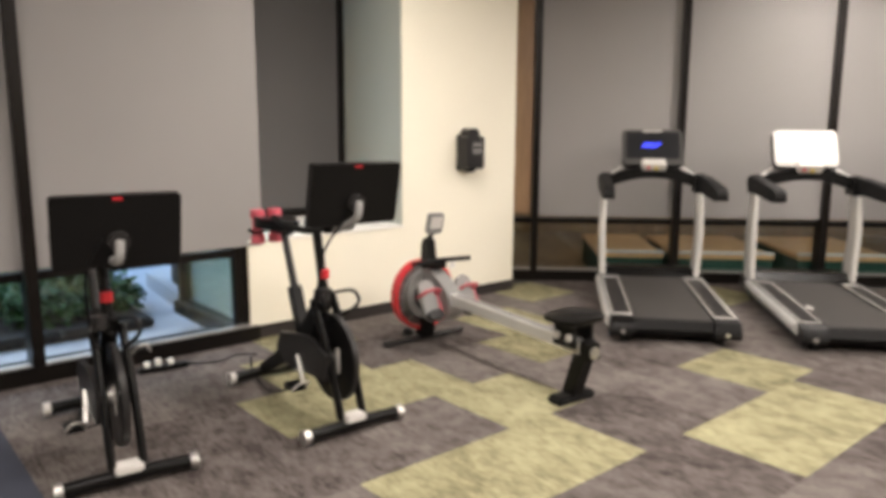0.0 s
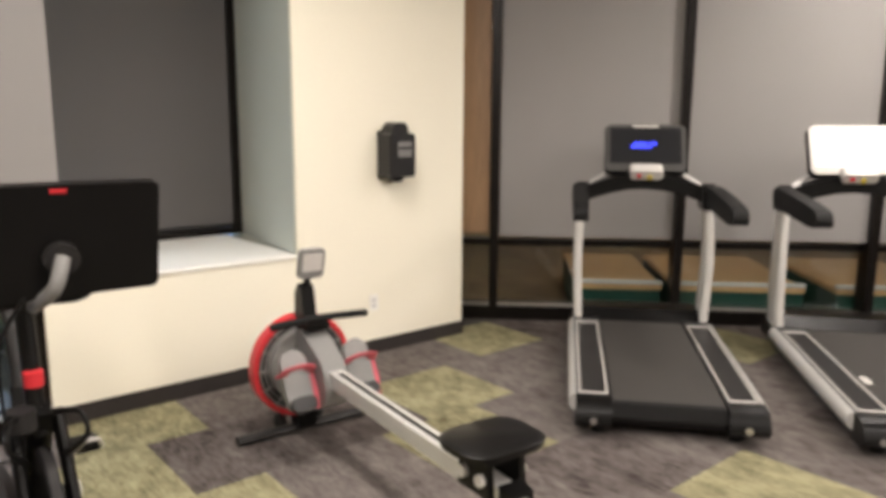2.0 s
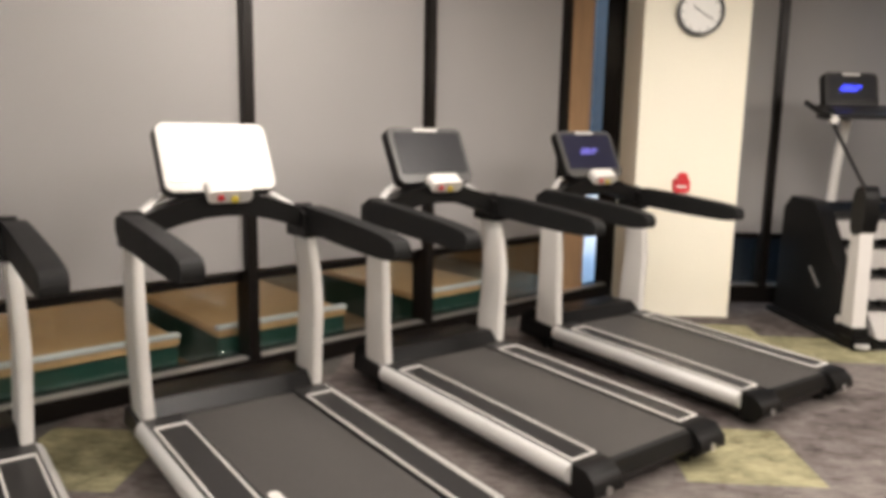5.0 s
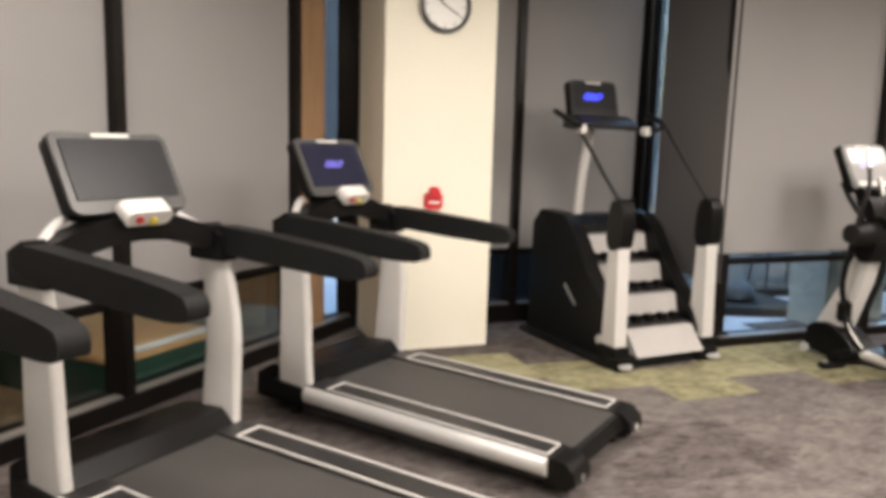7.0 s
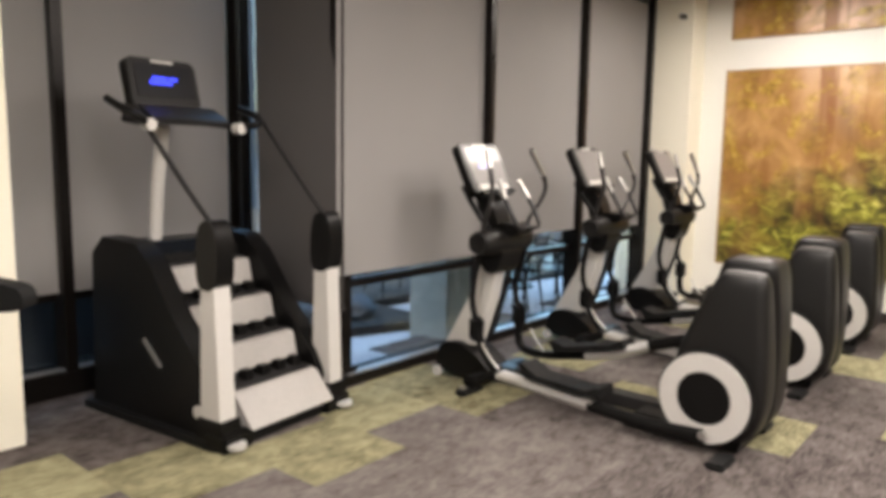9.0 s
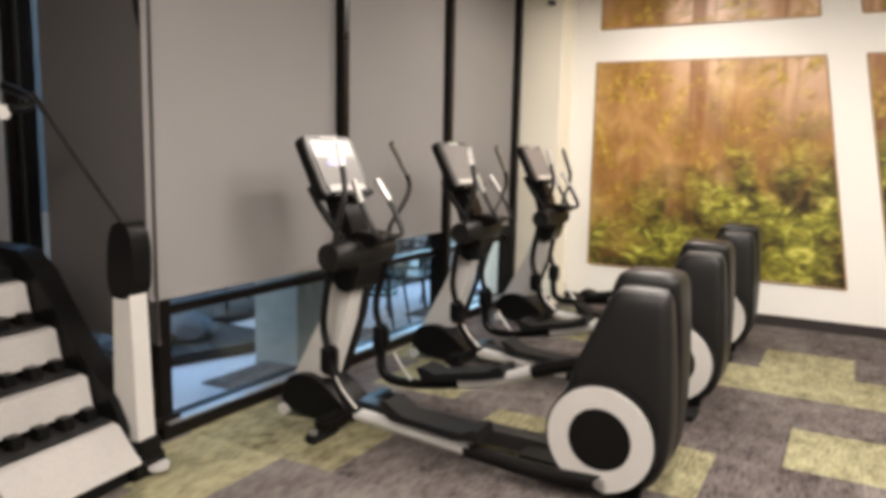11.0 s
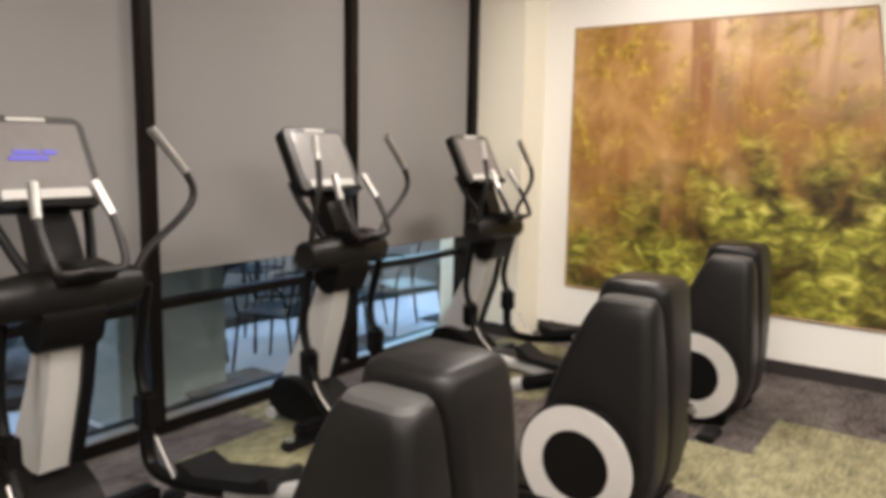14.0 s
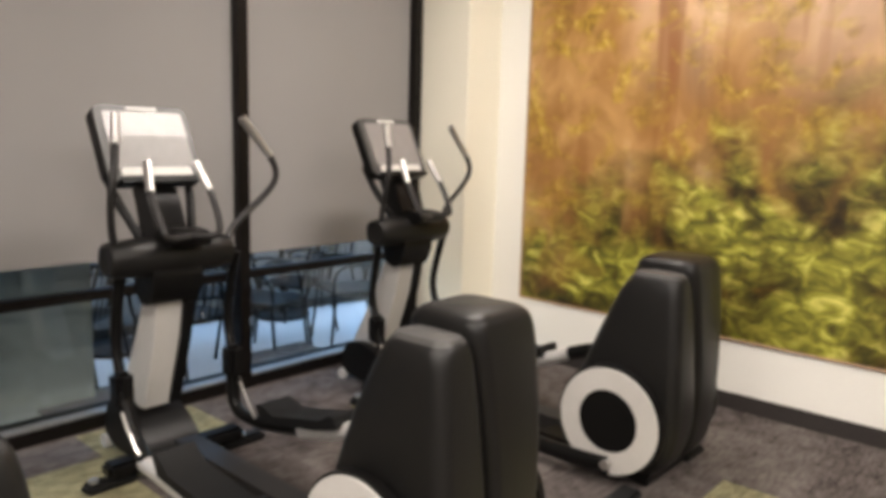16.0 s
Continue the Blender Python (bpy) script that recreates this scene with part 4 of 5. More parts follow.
    # mast leaning back from the base to the pod, pale cover with dark front rib
    part("mast", prism([(1.54, 0.26), (1.42, 0.62), (1.36, 0.93), (1.46, 0.93), (1.60, 0.60), (1.80, 0.24)], "x", -0.115, 0.005, 0.018), PALE, e, "pale grey mast cover")
    part("mast_rib", prism([(1.535, 0.27), (1.415, 0.62), (1.355, 0.90), (1.335, 0.90), (1.395, 0.62), (1.515, 0.27)], "x", 0.0, 0.05, 0.008), BLACK, e)
    part("pivot_pod", loft(eased([(-0.275, -0.04, 0.04, -0.05, 0.05), (-0.255, -0.075, 0.075, -0.08, 0.08), (0.0, -0.085, 0.085, -0.095, 0.095), (0.255, -0.075, 0.075, -0.08, 0.08), (0.275, -0.04, 0.04, -0.05, 0.05)]), r=0.075, n=6), GLOSS, e).matrix_local = Matrix.Translation((-0.06, 1.37, 1.0)) @ Matrix.Rotation(radians(90), 4, "Y")
    part("pod_chin", prism(curvy([(1.33, 0.78), (1.27, 0.98), (1.48, 0.99), (1.46, 0.80)]), "x", -0.175, 0.055, 0.03), BLACK, e)
    tray = part("cup_holder", prism(curvy([(1.21, 1.05), (1.19, 1.11), (1.36, 1.13), (1.38, 1.04)]), "x", -0.13, 0.05, 0.025), BLACK, e)
    part("cup_rim", disc((-0.04, 1.28, 1.115), "z", 0.05, 0.02, inner=0.038, sides=24), SATIN, tray)
    part("neck", prism(curvy([(1.34, 1.04), (1.40, 1.22), (1.50, 1.36), (1.58, 1.34), (1.52, 1.20), (1.48, 1.03)]), "x", -0.13, 0.02, 0.025), BLACK, e)
    for s in (-1, 1):
        part("neck_strut", tube([(-0.055 + s * 0.12, 1.40, 1.08), (-0.055 + s * 0.17, 1.50, 1.24), (-0.055 + s * 0.185, 1.57, 1.36)], 0.02), BLACK, e)
    face = tilted(1.53, 1.475, 27, -0.062)
    shell = display(e, face, 0.44, 0.37, lit, BEZEL, SCREEN_REFLECT)
    part("key_strip", lifted(prism(rounded(0.32, 0.045, 0.015), "y", -0.026, -0.0165, 0.003), face @ Matrix.Translation((0, 0, -0.145))), PALE, shell)
    part("reading_ledge", lifted(prism(rounded(0.36, 0.03, 0.012), "y", -0.05, 0.02, 0.006), face @ Matrix.Translation((0, 0, -0.185))), BLACK, shell)
    return e


for x, lit in ((3.16, "dim"), (4.63, ""), (6.13, "")):
    elliptical(Matrix.Translation((x, 6.98, 0)), lit)


def stair_climber(m):
    s = thing("stair_climber", "black stair climber with pale moving steps and lit console", "stair machine", m)
    side = [(0.10, 0.03), (0.10, 0.22), (0.16, 0.34), (0.42, 0.62), (0.62, 0.90), (0.74, 1.0), (1.05, 1.02), (1.16, 0.92), (1.20, 0.03)]
    for k in (-1, 1):
        x0, x1 = sorted((k * 0.31, k * 0.43))
        sp = part("side_panel", prism(side, "x", x0, x1, 0.025), BLACK, s, "black moulded side panel")
        part("panel_mark", lifted(prism(rounded(0.20, 0.03, 0.01), "y", -0.003, 0.0), Matrix.Translation((k * 0.4345, 0.62, 0.42)) @ Matrix.Rotation(radians(-90 * k), 4, "Z") @ Matrix.Rotation(radians(42 * k), 4, "Y")), MIDGREY, sp, "grey lettering strip")
        part("panel_boss", disc((k * 0.434, 0.24, 0.17), "x", 0.035, 0.012, 0.003, sides=20), PALE, sp)
        part("base_foot", box(k * 0.37 - 0.10, k * 0.37 + 0.10, 0.0, 0.16, 0.0, 0.10, 0.015), BLACK, s)
        part("leveller", disc((k * 0.40, -0.01, 0.04), "z", 0.05, 0.022, 0.004, sides=18), SILVER, s)
        post = part("front_post", prism([(0.05, 0.13), (0.075, 0.86), (0.175, 0.86), (0.20, 0.13)], "x", k * 0.40 - 0.05, k * 0.40 + 0.05, 0.02), PALE, s, "pale painted front post")
        part("post_boot", prism([(0.02, 0.03), (0.03, 0.16), (0.21, 0.16), (0.24, 0.03)], "x", k * 0.40 - 0.06, k * 0.40 + 0.06, 0.015), BLACK, s)
        part("post_head", prism(curvy([(0.05, 0.82), (0.04, 1.08), (0.09, 1.18), (0.19, 1.14), (0.21, 0.82)]), "x", k * 0.40 - 0.055, k * 0.40 + 0.055, 0.025), BLACK, post)
        part("head_boss", disc((k * 0.40, 0.06, 1.05), "y", 0.033, 0.02, 0.004, sides=20), SILVER, post)
        part("handrail", tube([(k * 0.40, 0.13, 1.13), (k * 0.41, 0.40, 1.40), (k * 0.42, 0.72, 1.74)], 0.014), SATIN, s, "slanting dark handrail")
    part("base_skid", prism([(-0.47, 0.10), (-0.44, 0.04), (0.44, 0.04), (0.47, 0.10), (0.47, 1.24), (-0.47, 1.24)], "z", 0.0, 0.045, 0.012), RUBBER, s)
    part("rear_cover", prism([(0.66, 0.30), (0.78, 0.92), (0.86, 0.985), (1.10, 0.985), (1.17, 0.88), (1.17, 0.05), (0.66, 0.05)], "x", -0.305, 0.305, 0.02), BLACK, s)
    for i in range(4):
        y0, z0 = 0.06 + 0.19 * i, 0.11 + 0.20 * i
        st = part("step", prism([(y0 + 0.02 - (0.10 if i == 0 else 0), z0 - (0.02 if i == 0 else 0.0)), (y0 + 0.05, z0 + 0.135), (y0 + 0.075, z0 + 0.145), (y0 + 0.24, z0 + 0.15), (y0 + 0.24, z0 + 0.12), (y0 + 0.08, z0)], "x", -0.30, 0.30, 0.008), STEPM, s, "pale grey ribbed step")
        part("tread", box(-0.295, 0.295, y0 + 0.08, y0 + 0.25, z0 + 0.151, z0 + 0.160, 0.003), SATIN, st)
        for q in range(5):
            u = -0.24 + 0.12 * q
            part("tooth", prism([(y0 + 0.145, z0 + 0.161), (y0 + 0.15, z0 + 0.215), (y0 + 0.20, z0 + 0.215), (y0 + 0.20, z0 + 0.161)], "x", u - 0.026, u + 0.026, 0.005), BLACK, st)
    part("mast", tube([(-0.14, 0.98, 0.95), (-0.17, 0.90, 1.30), (-0.19, 0.80, 1.64)], 0.04, flat=0.8), PALE, s, "pale grey console mast")
    part("console_shelf", prism([(0.58, 1.64), (0.57, 1.67), (0.70, 1.745), (0.86, 1.755), (0.86, 1.67)], "x", -0.40, 0.08, 0.02), SATIN, s)
    for k in (-1, 1):
        cx = -0.16 + k * 0.25
        part("handle", tube([(cx, 0.82, 1.67), (cx + k * 0.05, 0.60, 1.65), (cx + k * 0.12, 0.48, 1.66), (cx + k * 0.18, 0.56, 1.71), (cx + k * 0.17, 0.70, 1.76)], 0.02, steps=5), BLACK, s)
        part("handle_joint", disc((cx + k * 0.04, 0.55, 1.635), "y", 0.032, 0.05, 0.006, sides=18), PALE, s)
    display(s, tilted(0.80, 1.865, 14, -0.18), 0.44, 0.29, "blue", SATIN)
    return s


stair_climber(Matrix.Translation((1.64, 8.74, 0)) @ Matrix.Rotation(radians(6), 4, "Z") @ Matrix.Diagonal((1.04, 1.04, 1.04, 1)))


def spin_bike(m, drop=0.0, shift=0.0):
    b = thing("exercise_bike", "black spin bike with large screen and red accents", "bike", m, "exercise bikes by the window")
    for y, w in ((0.0, 0.56), (-1.06, 0.44)):
        bar = part("stabiliser", tube([(-w / 2, y, 0.045), (-0.1, y, 0.052), (0.1, y, 0.052), (w / 2, y, 0.045)], 0.032), BLACK, b)
        for k in (-1, 1):
            part("end_cap", disc((k * w / 2, y, 0.045), "x", 0.038, 0.035, 0.006, sides=18), CHROME if y == 0 else PALE, bar)
    part("front_plate", box(-0.06, 0.06, -0.05, 0.035, 0.06, 0.105, 0.01), PALE, b)
    part("fork", tube([(-0.065, -0.02, 0.08), (-0.065, -0.12, 0.34), (-0.06, -0.30, 0.66)], 0.02, flat=1.5), BLACK, b)
    part("fork", tube([(0.065, -0.02, 0.08), (0.065, -0.12, 0.34), (0.06, -0.30, 0.66)], 0.02, flat=1.5), BLACK, b)
    fw = part("flywheel", disc((0, -0.20, 0.36), "x", 0.235, 0.035, 0.01), BLACK, b)
    part("flywheel_rim", disc((0, -0.20, 0.36), "x", 0.238, 0.022, inner=0.20), SATIN, fw)
    part("hub", disc((0, -0.20, 0.36), "x", 0.035, 0.11, 0.006, sides=18), CHROME, fw)
    part("chain_guard", prism([(-0.12, 0.26), (-0.10, 0.40), (-0.30, 0.47), (-0.62, 0.42), (-0.68, 0.32), (-0.58, 0.25)], "x", 0.07, 0.10, 0.01), SATIN, b)
    part("main_frame", prism([(-0.30, 0.72), (-0.22, 0.70), (-0.42, 0.36), (-0.90, 0.10), (-1.06, 0.06), (-1.06, 0.10), (-0.86, 0.22), (-0.50, 0.46)], "x", -0.035, 0.035, 0.014), BLACK, b)
    part("seat_tube", prism([(-0.52, 0.30), (-0.66, 0.66), (-0.60, 0.68), (-0.46, 0.34)], "x", -0.03, 0.03, 0.01), BLACK, b)
    part("seat_post", tube([(0, -0.60, 0.60), (0, -0.74, 0.97)], 0.022), SATIN, b)
    part("seat_slider", box(-0.02, 0.02, -0.88, -0.66, 0.96, 0.99, 0.006), BLACK, b)
    sad = part("saddle", prism([(-0.10, -0.92), (-0.11, -0.80), (-0.035, -0.68), (-0.018, -0.58), (0.018, -0.58), (0.035, -0.68), (0.11, -0.80), (0.10, -0.92)], "z", 0.99, 1.05, 0.022), BLACK, b)
    for k in (-1, 1):
        wt = part("hand_weight", tube([(k * 0.055, -0.97, 0.90), (k * 0.055, -0.97, 1.06)], 0.032), PINK, b, "pink-red hand weight behind the saddle")
        part("weight_end", disc((k * 0.055, -0.97, 1.06), "z", 0.042, 0.05, 0.01, sides=18), PINK, wt)
        part("weight_end", disc((k * 0.055, -0.97, 0.91), "z", 0.042, 0.05, 0.01, sides=18), PINK, wt)
    part("head_post", tube([(0, -0.27, 0.62), (0, -0.36, 1.06)], 0.026), BLACK, b)
    part("resistance_knob", disc((0, -0.28, 0.80), "z", 0.028, 0.045, 0.01, sides=20), RED, b, "red resistance knob")
    part("bottle_holder", disc((0.05, -0.22, 0.70), "z", 0.042, 0.06, 0.006, sides=18), SATIN, b)
    part("handlebar", tube([(-0.17, -0.50, 1.09), (-0.19, -0.34, 1.07), (-0.13, -0.22, 1.05), (0, -0.24, 1.05), (0.13, -0.22, 1.05), (0.19, -0.34, 1.07), (0.17, -0.50, 1.09)], 0.018, steps=5), RUBBER, b)
    for k in (-1, 1):
        part("weight_ring", tube([(k * 0.03, -0.86, 0.975), (k * 0.08, -0.95, 0.95), (k * 0.09, -1.02, 0.96), (k * 0.03, -1.01, 0.96)], 0.008, sides=6), BLACK, b)
        part("bottle_cage", tube([(k * 0.04, -0.24, 0.70), (k * 0.09, -0.14, 0.72), (k * 0.10, -0.10, 0.66), (k * 0.05, -0.18, 0.58)], 0.009, sides=6), BLACK, b)
    part("cable", tube([(0.04, -0.02, 1.10), (0.10, -0.10, 0.95), (0.09, -0.20, 0.70), (0.07, -0.30, 0.50)], 0.006, sides=6), RUBBER, b)
    part("flywheel_cover_mark", prism(rounded(0.035, 0.14, 0.015), "y", -0.002, 0.002, m=Matrix.Translation((0.020, -0.12, 0.36)) @ Matrix.Rotation(radians(90), 4, "Z")), PALE, b, "pale maker strip")
    part("handlebar_stem", box(-0.03, 0.03, -0.44, -0.20, 1.025, 1.065, 0.01), BLACK, b)
    scr = part("tablet", lifted(prism(rounded(0.52, 0.32, 0.02), "y", -0.02, 0.015, 0.008), tilted(-0.06, 1.24 - drop, 12, shift)), BLACK, b, "large black touch screen")
    part("screen_glass", lifted(prism(rounded(0.49, 0.285, 0.01), "y", -0.026, -0.0205), tilted(-0.06, 1.24 - drop, 12, shift)), SCREEN, scr)
    part("screen_mount", lifted(disc((0, 0.03, -0.04), "y", 0.045, 0.03, 0.006, sides=20), tilted(-0.06, 1.24 - drop, 12, shift)), SATIN, scr)
    part("screen_arm", tube([(shift, -0.02, 1.20 - drop), (shift / 2, 0.0, 1.12 - drop), (0, -0.16, 1.045 - drop * 0.4)], 0.02), MIDGREY, b, "grey screen bracket")
    part("status_mark", lifted(box(-0.02, 0.02, 0.0155, 0.019, 0.140, 0.150), tilted(-0.06, 1.24 - drop, 12, shift)), RED, scr)
    for k in (-1, 1):
        y, z = -0.42 + k * 0.10, 0.33 - k * 0.13
        cr = part("crank", tube([(k * 0.10, -0.42, 0.33), (k * 0.12, y, z)], 0.014), CHROME, b)
        part("pedal", box(k * 0.17 - 0.045, k * 0.17 + 0.045, y - 0.055, y + 0.055, z - 0.015, z + 0.015, 0.008), BLACK, cr)
        part("toe_cage", tube([(k * 0.17 - 0.04, y + 0.05, z), (k * 0.17 - 0.02, y + 0.11, z + 0.05), (k * 0.17 + 0.02, y + 0.11, z + 0.05), (k * 0.17 + 0.04, y + 0.05, z)], 0.006, sides=6), PALE, cr)
    part("power_cord", tube([(0.03, -0.5, 0.12), (0.10, -0.78, 0.02), (0.02, -1.2, 0.012), (-0.1, -1.5, 0.012)], 0.006, sides=6), RUBBER, b)
    return b


spin_bike(Matrix.Translation((-3.02, 2.00, 0)) @ Matrix.Rotation(radians(-92), 4, "Z"), 0.0, -0.06)
spin_bike(Matrix.Translation((-3.18, 0.92, 0)) @ Matrix.Rotation(radians(-97), 4, "Z"), 0.11, -0.03)


def rower(m):
    r = thing("rowing_machine", "grey rowing machine with red flywheel ring", "rower", m)
    # y runs from the fan end toward the seat end
    part("front_foot", tube([(-0.35, 0.02, 0.035), (0.35, 0.02, 0.035)], 0.03, flat=0.8), SATIN, r)
    part("front_leg", prism([(-0.02, 0.04), (0.0, 0.30), (0.10, 0.30), (0.07, 0.04)], "x", -0.05, 0.05, 0.012), BLACK, r)
    fan = part("flywheel_ring", disc((0, 0.0, 0.36), "y", 0.262, 0.07, inner=0.238), RED, r, "red outer flywheel ring")
    part("fan_cage", disc((0, -0.01, 0.36), "y", 0.235, 0.05, 0.012), BLACK, fan)
    for q in (0.14, 0.17, 0.20, 0.225):
        part("cage_hoop", disc((0, 0.03, 0.36), "y", q + 0.004, 0.008, inner=q - 0.004, sides=36), MIDGREY, fan)
    for k in range(14):
        a = 2 * math.pi * k / 14
        c, s = math.cos(a), math.sin(a)
        part("fan_spoke", tube([(0.10 * c, 0.032, 0.36 + 0.10 * s), (0.238 * c, 0.030, 0.36 + 0.238 * s)], 0.006, sides=6), MIDGREY, fan)
    part("fan_hub", disc((0.0, 0.05, 0.37), "y", 0.185, 0.06, 0.02), MIDGREY, fan, "grey moulded fan shroud")
    part("shroud_ring", disc((0.0, 0.085, 0.37), "y", 0.125, 0.012, inner=0.105), SATIN, fan)
    part("fan_cover", prism(curvy([(0.07, 0.22), (0.06, 0.54), (0.14, 0.585), (0.26, 0.53), (0.42, 0.44), (0.44, 0.28), (0.28, 0.20)]), "x", -0.06, 0.06, 0.02), MIDGREY, r, "grey moulded fan cover")
    for k in (-1, 1):
        m4 = Matrix.Translation((k * 0.165, 0.33, 0.385)) @ Matrix.Rotation(radians(28), 4, "X")
        fp = part("footrest", lifted(prism(curvy(rounded(0.13, 0.30, 0.06, 3)), "y", -0.018, 0.018, 0.008), m4), MIDGREY, r, "rounded grey foot board")
        part("heel_cup", lifted(prism(rounded(0.12, 0.07, 0.03), "y", 0.019, 0.06, 0.01), m4 @ Matrix.Translation((0, 0, -0.115))), SATIN, fp)
        part("foot_strap", lifted(tube([(-0.075, 0.0, 0.035), (-0.055, 0.07, 0.045), (0.0, 0.085, 0.05), (0.055, 0.07, 0.045), (0.075, 0.0, 0.035)], 0.026, flat=0.3), m4), PINK, fp, "red foot strap")
        part("strap_tail", lifted(tube([(-0.075, 0.0, 0.035), (-0.085, -0.01, -0.06), (-0.07, 0.0, -0.14)], 0.018, flat=0.3), m4), PINK, fp, "red strap tail")
        part("wheel", disc((k * 0.10, -0.05, 0.05), "x", 0.05, 0.03, 0.005, sides=18), RUBBER, r)
    part("monitor_arm", prism([(0.02, 0.56), (0.03, 0.74), (0.07, 0.79), (0.11, 0.77), (0.15, 0.56)], "x", -0.035, 0.035, 0.015), BLACK, r)
    part("monitor_stalk", tube([(0, 0.07, 0.76), (0, 0.10, 0.80), (0, 0.14, 0.84)], 0.016), BLACK, r)
    mon = part("monitor", lifted(prism(rounded(0.13, 0.15, 0.02), "y", -0.015, 0.015, 0.006), tilted(0.16, 0.90, 15)), MIDGREY, r)
    part("monitor_screen", lifted(box(-0.05, 0.05, 0.0155, 0.019, -0.035, 0.055), tilted(0.16, 0.90, 15)), PALE, mon, "pale monitor window")
    part("handle", tube([(-0.25, 0.26, 0.64), (0, 0.22, 0.64), (0.25, 0.26, 0.64)], 0.018), RUBBER, r)
    part("handle_rest", box(-0.06, 0.06, 0.12, 0.24, 0.58, 0.625, 0.01), BLACK, r)
    part("rail", prism([(0.30, 0.36), (0.30, 0.43), (1.76, 0.37), (1.76, 0.30)], "x", -0.036, 0.036, 0.012), SILVER, r, "long silver slide rail")
    part("rail_groove", prism([(0.46, 0.425), (0.46, 0.429), (1.50, 0.386), (1.50, 0.382)], "x", -0.010, 0.010), SATIN, r)
    part("rail_end", prism([(1.73, 0.28), (1.73, 0.39), (1.80, 0.375), (1.80, 0.28)], "x", -0.048, 0.048, 0.015), BLACK, r)
    part("rear_leg", prism([(1.67, 0.31), (1.78, 0.31), (1.68, 0.04), (1.58, 0.04)], "x", -0.035, 0.035, 0.012), BLACK, r)
    part("rear_foot", box(-0.15, 0.15, 1.57, 1.69, 0.0, 0.05, 0.015), RUBBER, r)
    seat = part("seat", loft([(0.478, -0.13, 0.13, 1.52, 1.74), (0.49, -0.165, 0.165, 1.49, 1.77), (0.515, -0.17, 0.17, 1.485, 1.775), (0.527, -0.15, 0.15, 1.505, 1.755)], r=0.09), BLACK, r)
    part("seat_plate", box(-0.10, 0.10, 1.54, 1.72, 0.462, 0.477, 0.005), SATIN, seat)
    for k in (-1, 1):
        part("carriage_cheek", prism([(1.54, 0.34), (1.55, 0.461), (1.71, 0.461), (1.72, 0.34)], "x", k * 0.07 - 0.012, k * 0.07 + 0.012, 0.006), BLACK, seat)
        for yy in (1.58, 1.68):
            part("roller", disc((k * 0.09, yy, 0.40), "x", 0.022, 0.018, 0.004, sides=16), PALE, seat)
    part("rear_cap", disc((0, 1.803, 0.325), "y", 0.036, 0.014, 0.004, sides=20), CHROME, r)
    return r


rower(Matrix.Translation((-4.10, 3.34, 0)) @ Matrix.Rotation(radians(-94), 4, "Z") @ Matrix.Diagonal((1, 0.93, 1, 1)))

# ---- small fixtures ----
dsp = thing("wipes_dispenser", "dark wall-mounted wipes dispenser with rounded hood", "dispenser", ZQ(XW + 0.002, 4.50, 90))
part("back_plate", box(-0.10, 0.10, -0.015, 0.0, 1.20, 1.52, 0.005), BLACK, dsp)
part("body", prism(rounded(0.215, 0.29, 0.03), "y", -0.15, -0.016, 0.015, m=Matrix.Translation((0, 0, 1.36))), SATIN, dsp)
part("hood", prism([(-0.07, 1.50), (-0.06, 1.55), (-0.03, 1.575), (0.03, 1.575), (0.06, 1.55), (0.07, 1.50)], "y", -0.13, -0.016, 0.01), SATIN, dsp)
part("label_panel", prism(rounded(0.11, 0.10, 0.01), "y", -0.154, -0.1505, m=Matrix.Translation((0.02, 0, 1.40))), MIDGREY, dsp, "grey printed label")
part("label_bar", box(-0.03, 0.07, -0.157, -0.1545, 1.40, 1.415), BLACK, dsp)
part("nozzle", prism([(-0.05, 1.215), (-0.03, 1.185), (0.03, 1.185), (0.05, 1.215)], "y", -0.10, -0.04, 0.006), BLACK, dsp)

clk = thing("wall_clock", "round white wall clock with dark rim", "clock", Matrix.Translation((0.13, 9.598, 2.55)))
part("rim", disc((0, -0.02, 0), "y", 0.19, 0.045, inner=0.165), SATIN, clk)
face = part("clock_face", disc((0, -0.012, 0), "y", 0.166, 0.02), CLOCKF, clk)
for k in range(12):
    a = radians(30 * k)
    part("hour_mark", tube([(0.135 * math.sin(a), -0.0235, 0.135 * math.cos(a)), (0.155 * math.sin(a), -0.0235, 0.155 * math.cos(a))], 0.004, sides=6), BLACK, face)
part("hour_hand", tube([(0, -0.026, 0), (-0.06, -0.026, 0.05)], 0.005, sides=6), BLACK, clk)
part("minute_hand", tube([(0, -0.029, 0), (0.10, -0.029, -0.06)], 0.004, sides=6), BLACK, clk)

alarm = thing("fire_alarm_pull", "red fire alarm pull station on the cream column", "fire alarm", Matrix.Translation((0.07, 9.598, 1.055)) @ Matrix.Diagonal((0.85, 0.85, 0.85, 1)))
part("backbox", prism(rounded(0.16, 0.14, 0.035), "y", -0.05, 0.0, 0.012, m=Matrix.Translation((0, 0, 0.10))), RED, alarm)
part("dome", disc((0, -0.06, 0.18), "y", 0.05, 0.05, 0.015, sides=24), RED, alarm)
part("lower_box", prism(rounded(0.09, 0.09, 0.015), "y", -0.05, 0.0, 0.01, m=Matrix.Translation((0, 0, -0.10))), RED, alarm)
part("white_bar", box(-0.05, 0.05, -0.056, -0.0505, 0.08, 0.10), CLOCKF, alarm)

cc = thing("security_camera", "small dark security camera on the pilaster", "camera", Matrix.Translation((6.898, 8.76, 3.06)))
part("mount", disc((-0.01, 0, 0.02), "x", 0.03, 0.02, 0.003, sides=18), WHITE, cc)
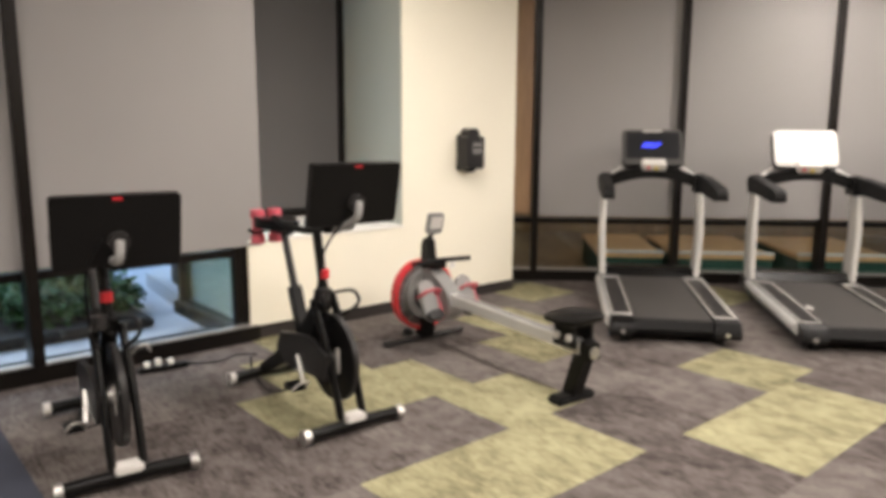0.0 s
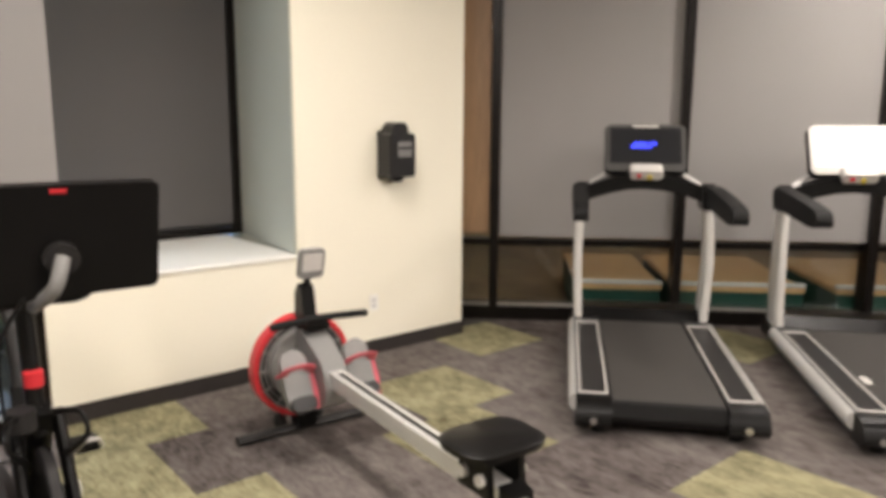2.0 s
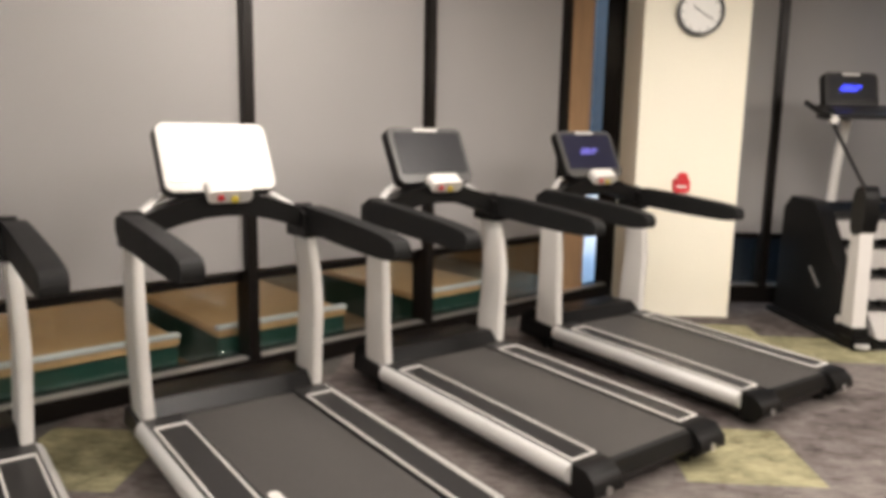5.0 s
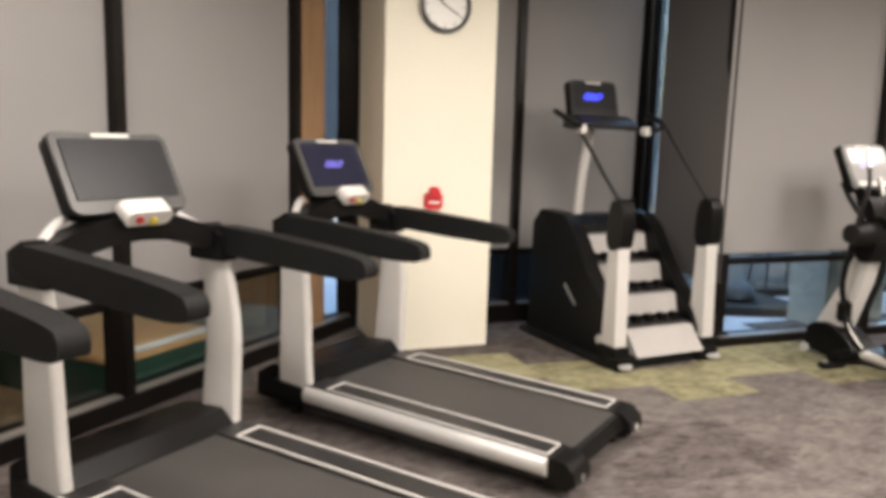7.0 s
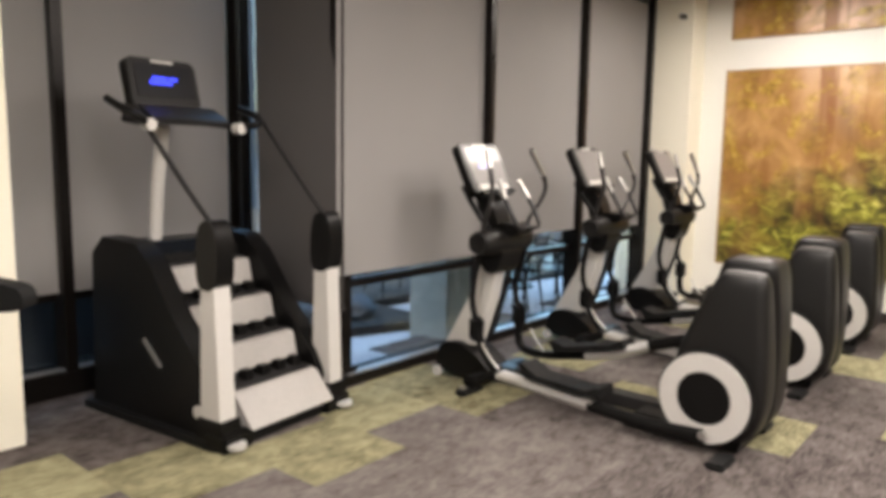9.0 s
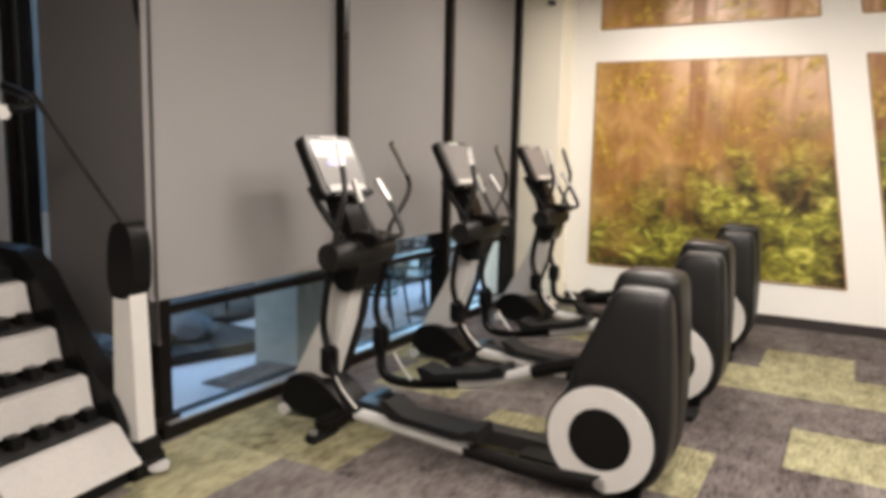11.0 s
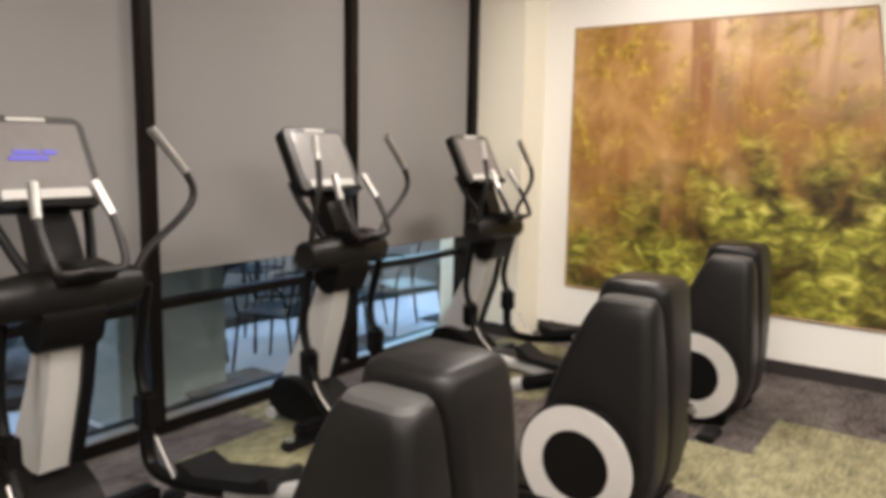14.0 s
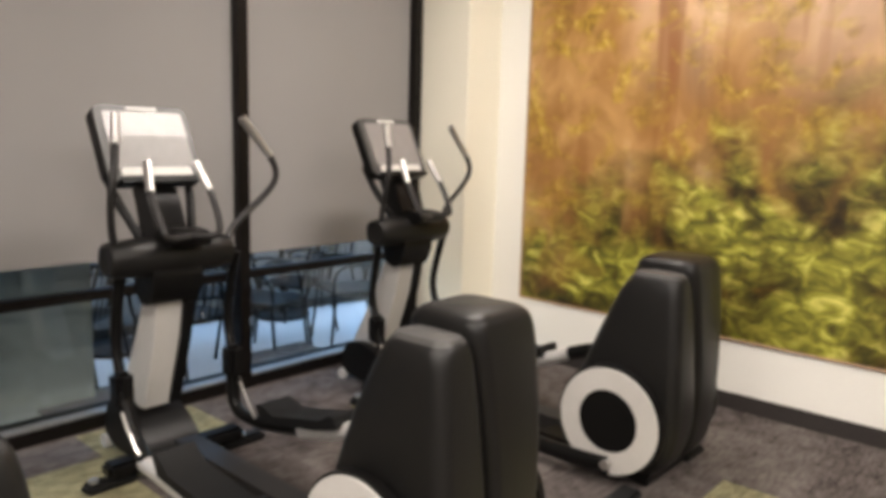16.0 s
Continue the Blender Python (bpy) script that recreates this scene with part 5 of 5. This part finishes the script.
part("body", tube([(-0.02, 0, 0.02), (-0.07, -0.02, 0.0), (-0.13, -0.08, -0.02)], 0.026), SATIN, cc)

ot = thing("wall_outlet", "white wall socket plate low on the cream wall", "outlet", ZQ(XW + 0.001, 4.36, 90))
part("plate", prism(rounded(0.075, 0.115, 0.008), "y", -0.007, 0.0, 0.002, m=Matrix.Translation((0, 0, 0.36))), WHITE, ot)
for dz in (-0.02, 0.02):
    part("socket", prism(rounded(0.032, 0.026, 0.01), "y", -0.0095, -0.0075, m=Matrix.Translation((0, 0, 0.36 + dz))), PALE, ot)

ps = thing("power_strip", "black power strip with white plugs by the window sill", "power strip", Matrix.Translation((-4.65, 1.60, 0.001)) @ Matrix.Rotation(radians(84), 4, "Z"))
part("body", box(-0.16, 0.16, -0.03, 0.03, 0.0, 0.035, 0.008), BLACK, ps)
for k, u in enumerate((-0.10, -0.03, 0.05)):
    part("plug", box(u - 0.018, u + 0.018, -0.02, 0.02, 0.036, 0.07 + 0.012 * (k % 2), 0.006), WHITE, ps, "white plug")
part("cord", tube([(0.16, 0, 0.015), (0.34, -0.06, 0.012), (0.50, 0.02, 0.012), (0.62, -0.05, 0.012)], 0.006, sides=6), RUBBER, ps)


# ---- carpet tiles, each its own piece ----
TILE_X, TILE_Y = 0.63, 0.638
GREEN_TILES = {(-2, 0), (-1, 0), (-1, -1), (0, 1), (-1, 3), (0, 2), (-3, -1), (-3, 0), (-5, 0), (-4, -1), (-4, 2), (-3, 2), (-5, 4), (-3, 6), (2, 6), (3, 10), (4, 9), (5, 9), (6, 9), (7, 10), (7, 9), (9, 9), (8, 7), (8, 6), (9, 5), (11, 5), (11, 6), (12, 5), (13, 4), (12, 8), (3, 13), (6, 12), (10, 9), (13, 9), (-6, 7)}
floor_carpet = tagged(new("floor_carpet"), "grey-brown carpet tiles with scattered olive green tiles", "carpet", kind="structure")
tile_bm = box(-TILE_X / 2 + 0.0006, TILE_X / 2 - 0.0006, -TILE_Y / 2 + 0.0006, TILE_Y / 2 - 0.0006, -0.007, 0.0)
tile_grey = mesh_of("carpet_tile", tile_bm.copy(), CARPET_GREY, smooth=False)
tile_green = mesh_of("carpet_tile", tile_bm, CARPET_GREEN, smooth=False)


def inside(x, y):
    return XW - 0.25 < x < XM + 0.3 and y > YS - 0.3 and y < x + 10.85 and (y < YE + 0.25 or x < XR + 0.2) and y < YR + 0.2


for i in range(-6, 16):
    for j in range(-11, 15):
        cx, cy = -1.9 + TILE_X * (i + 0.5), 2.66 + TILE_Y * (j + 0.5) - (TILE_Y / 2 if i % 2 else 0)
        if not inside(cx, cy):
            continue
        ob = new("carpet_tile", tile_green if (i, j) in GREEN_TILES else tile_grey)
        ob.parent = floor_carpet
        ob.location = (cx, cy, 0)
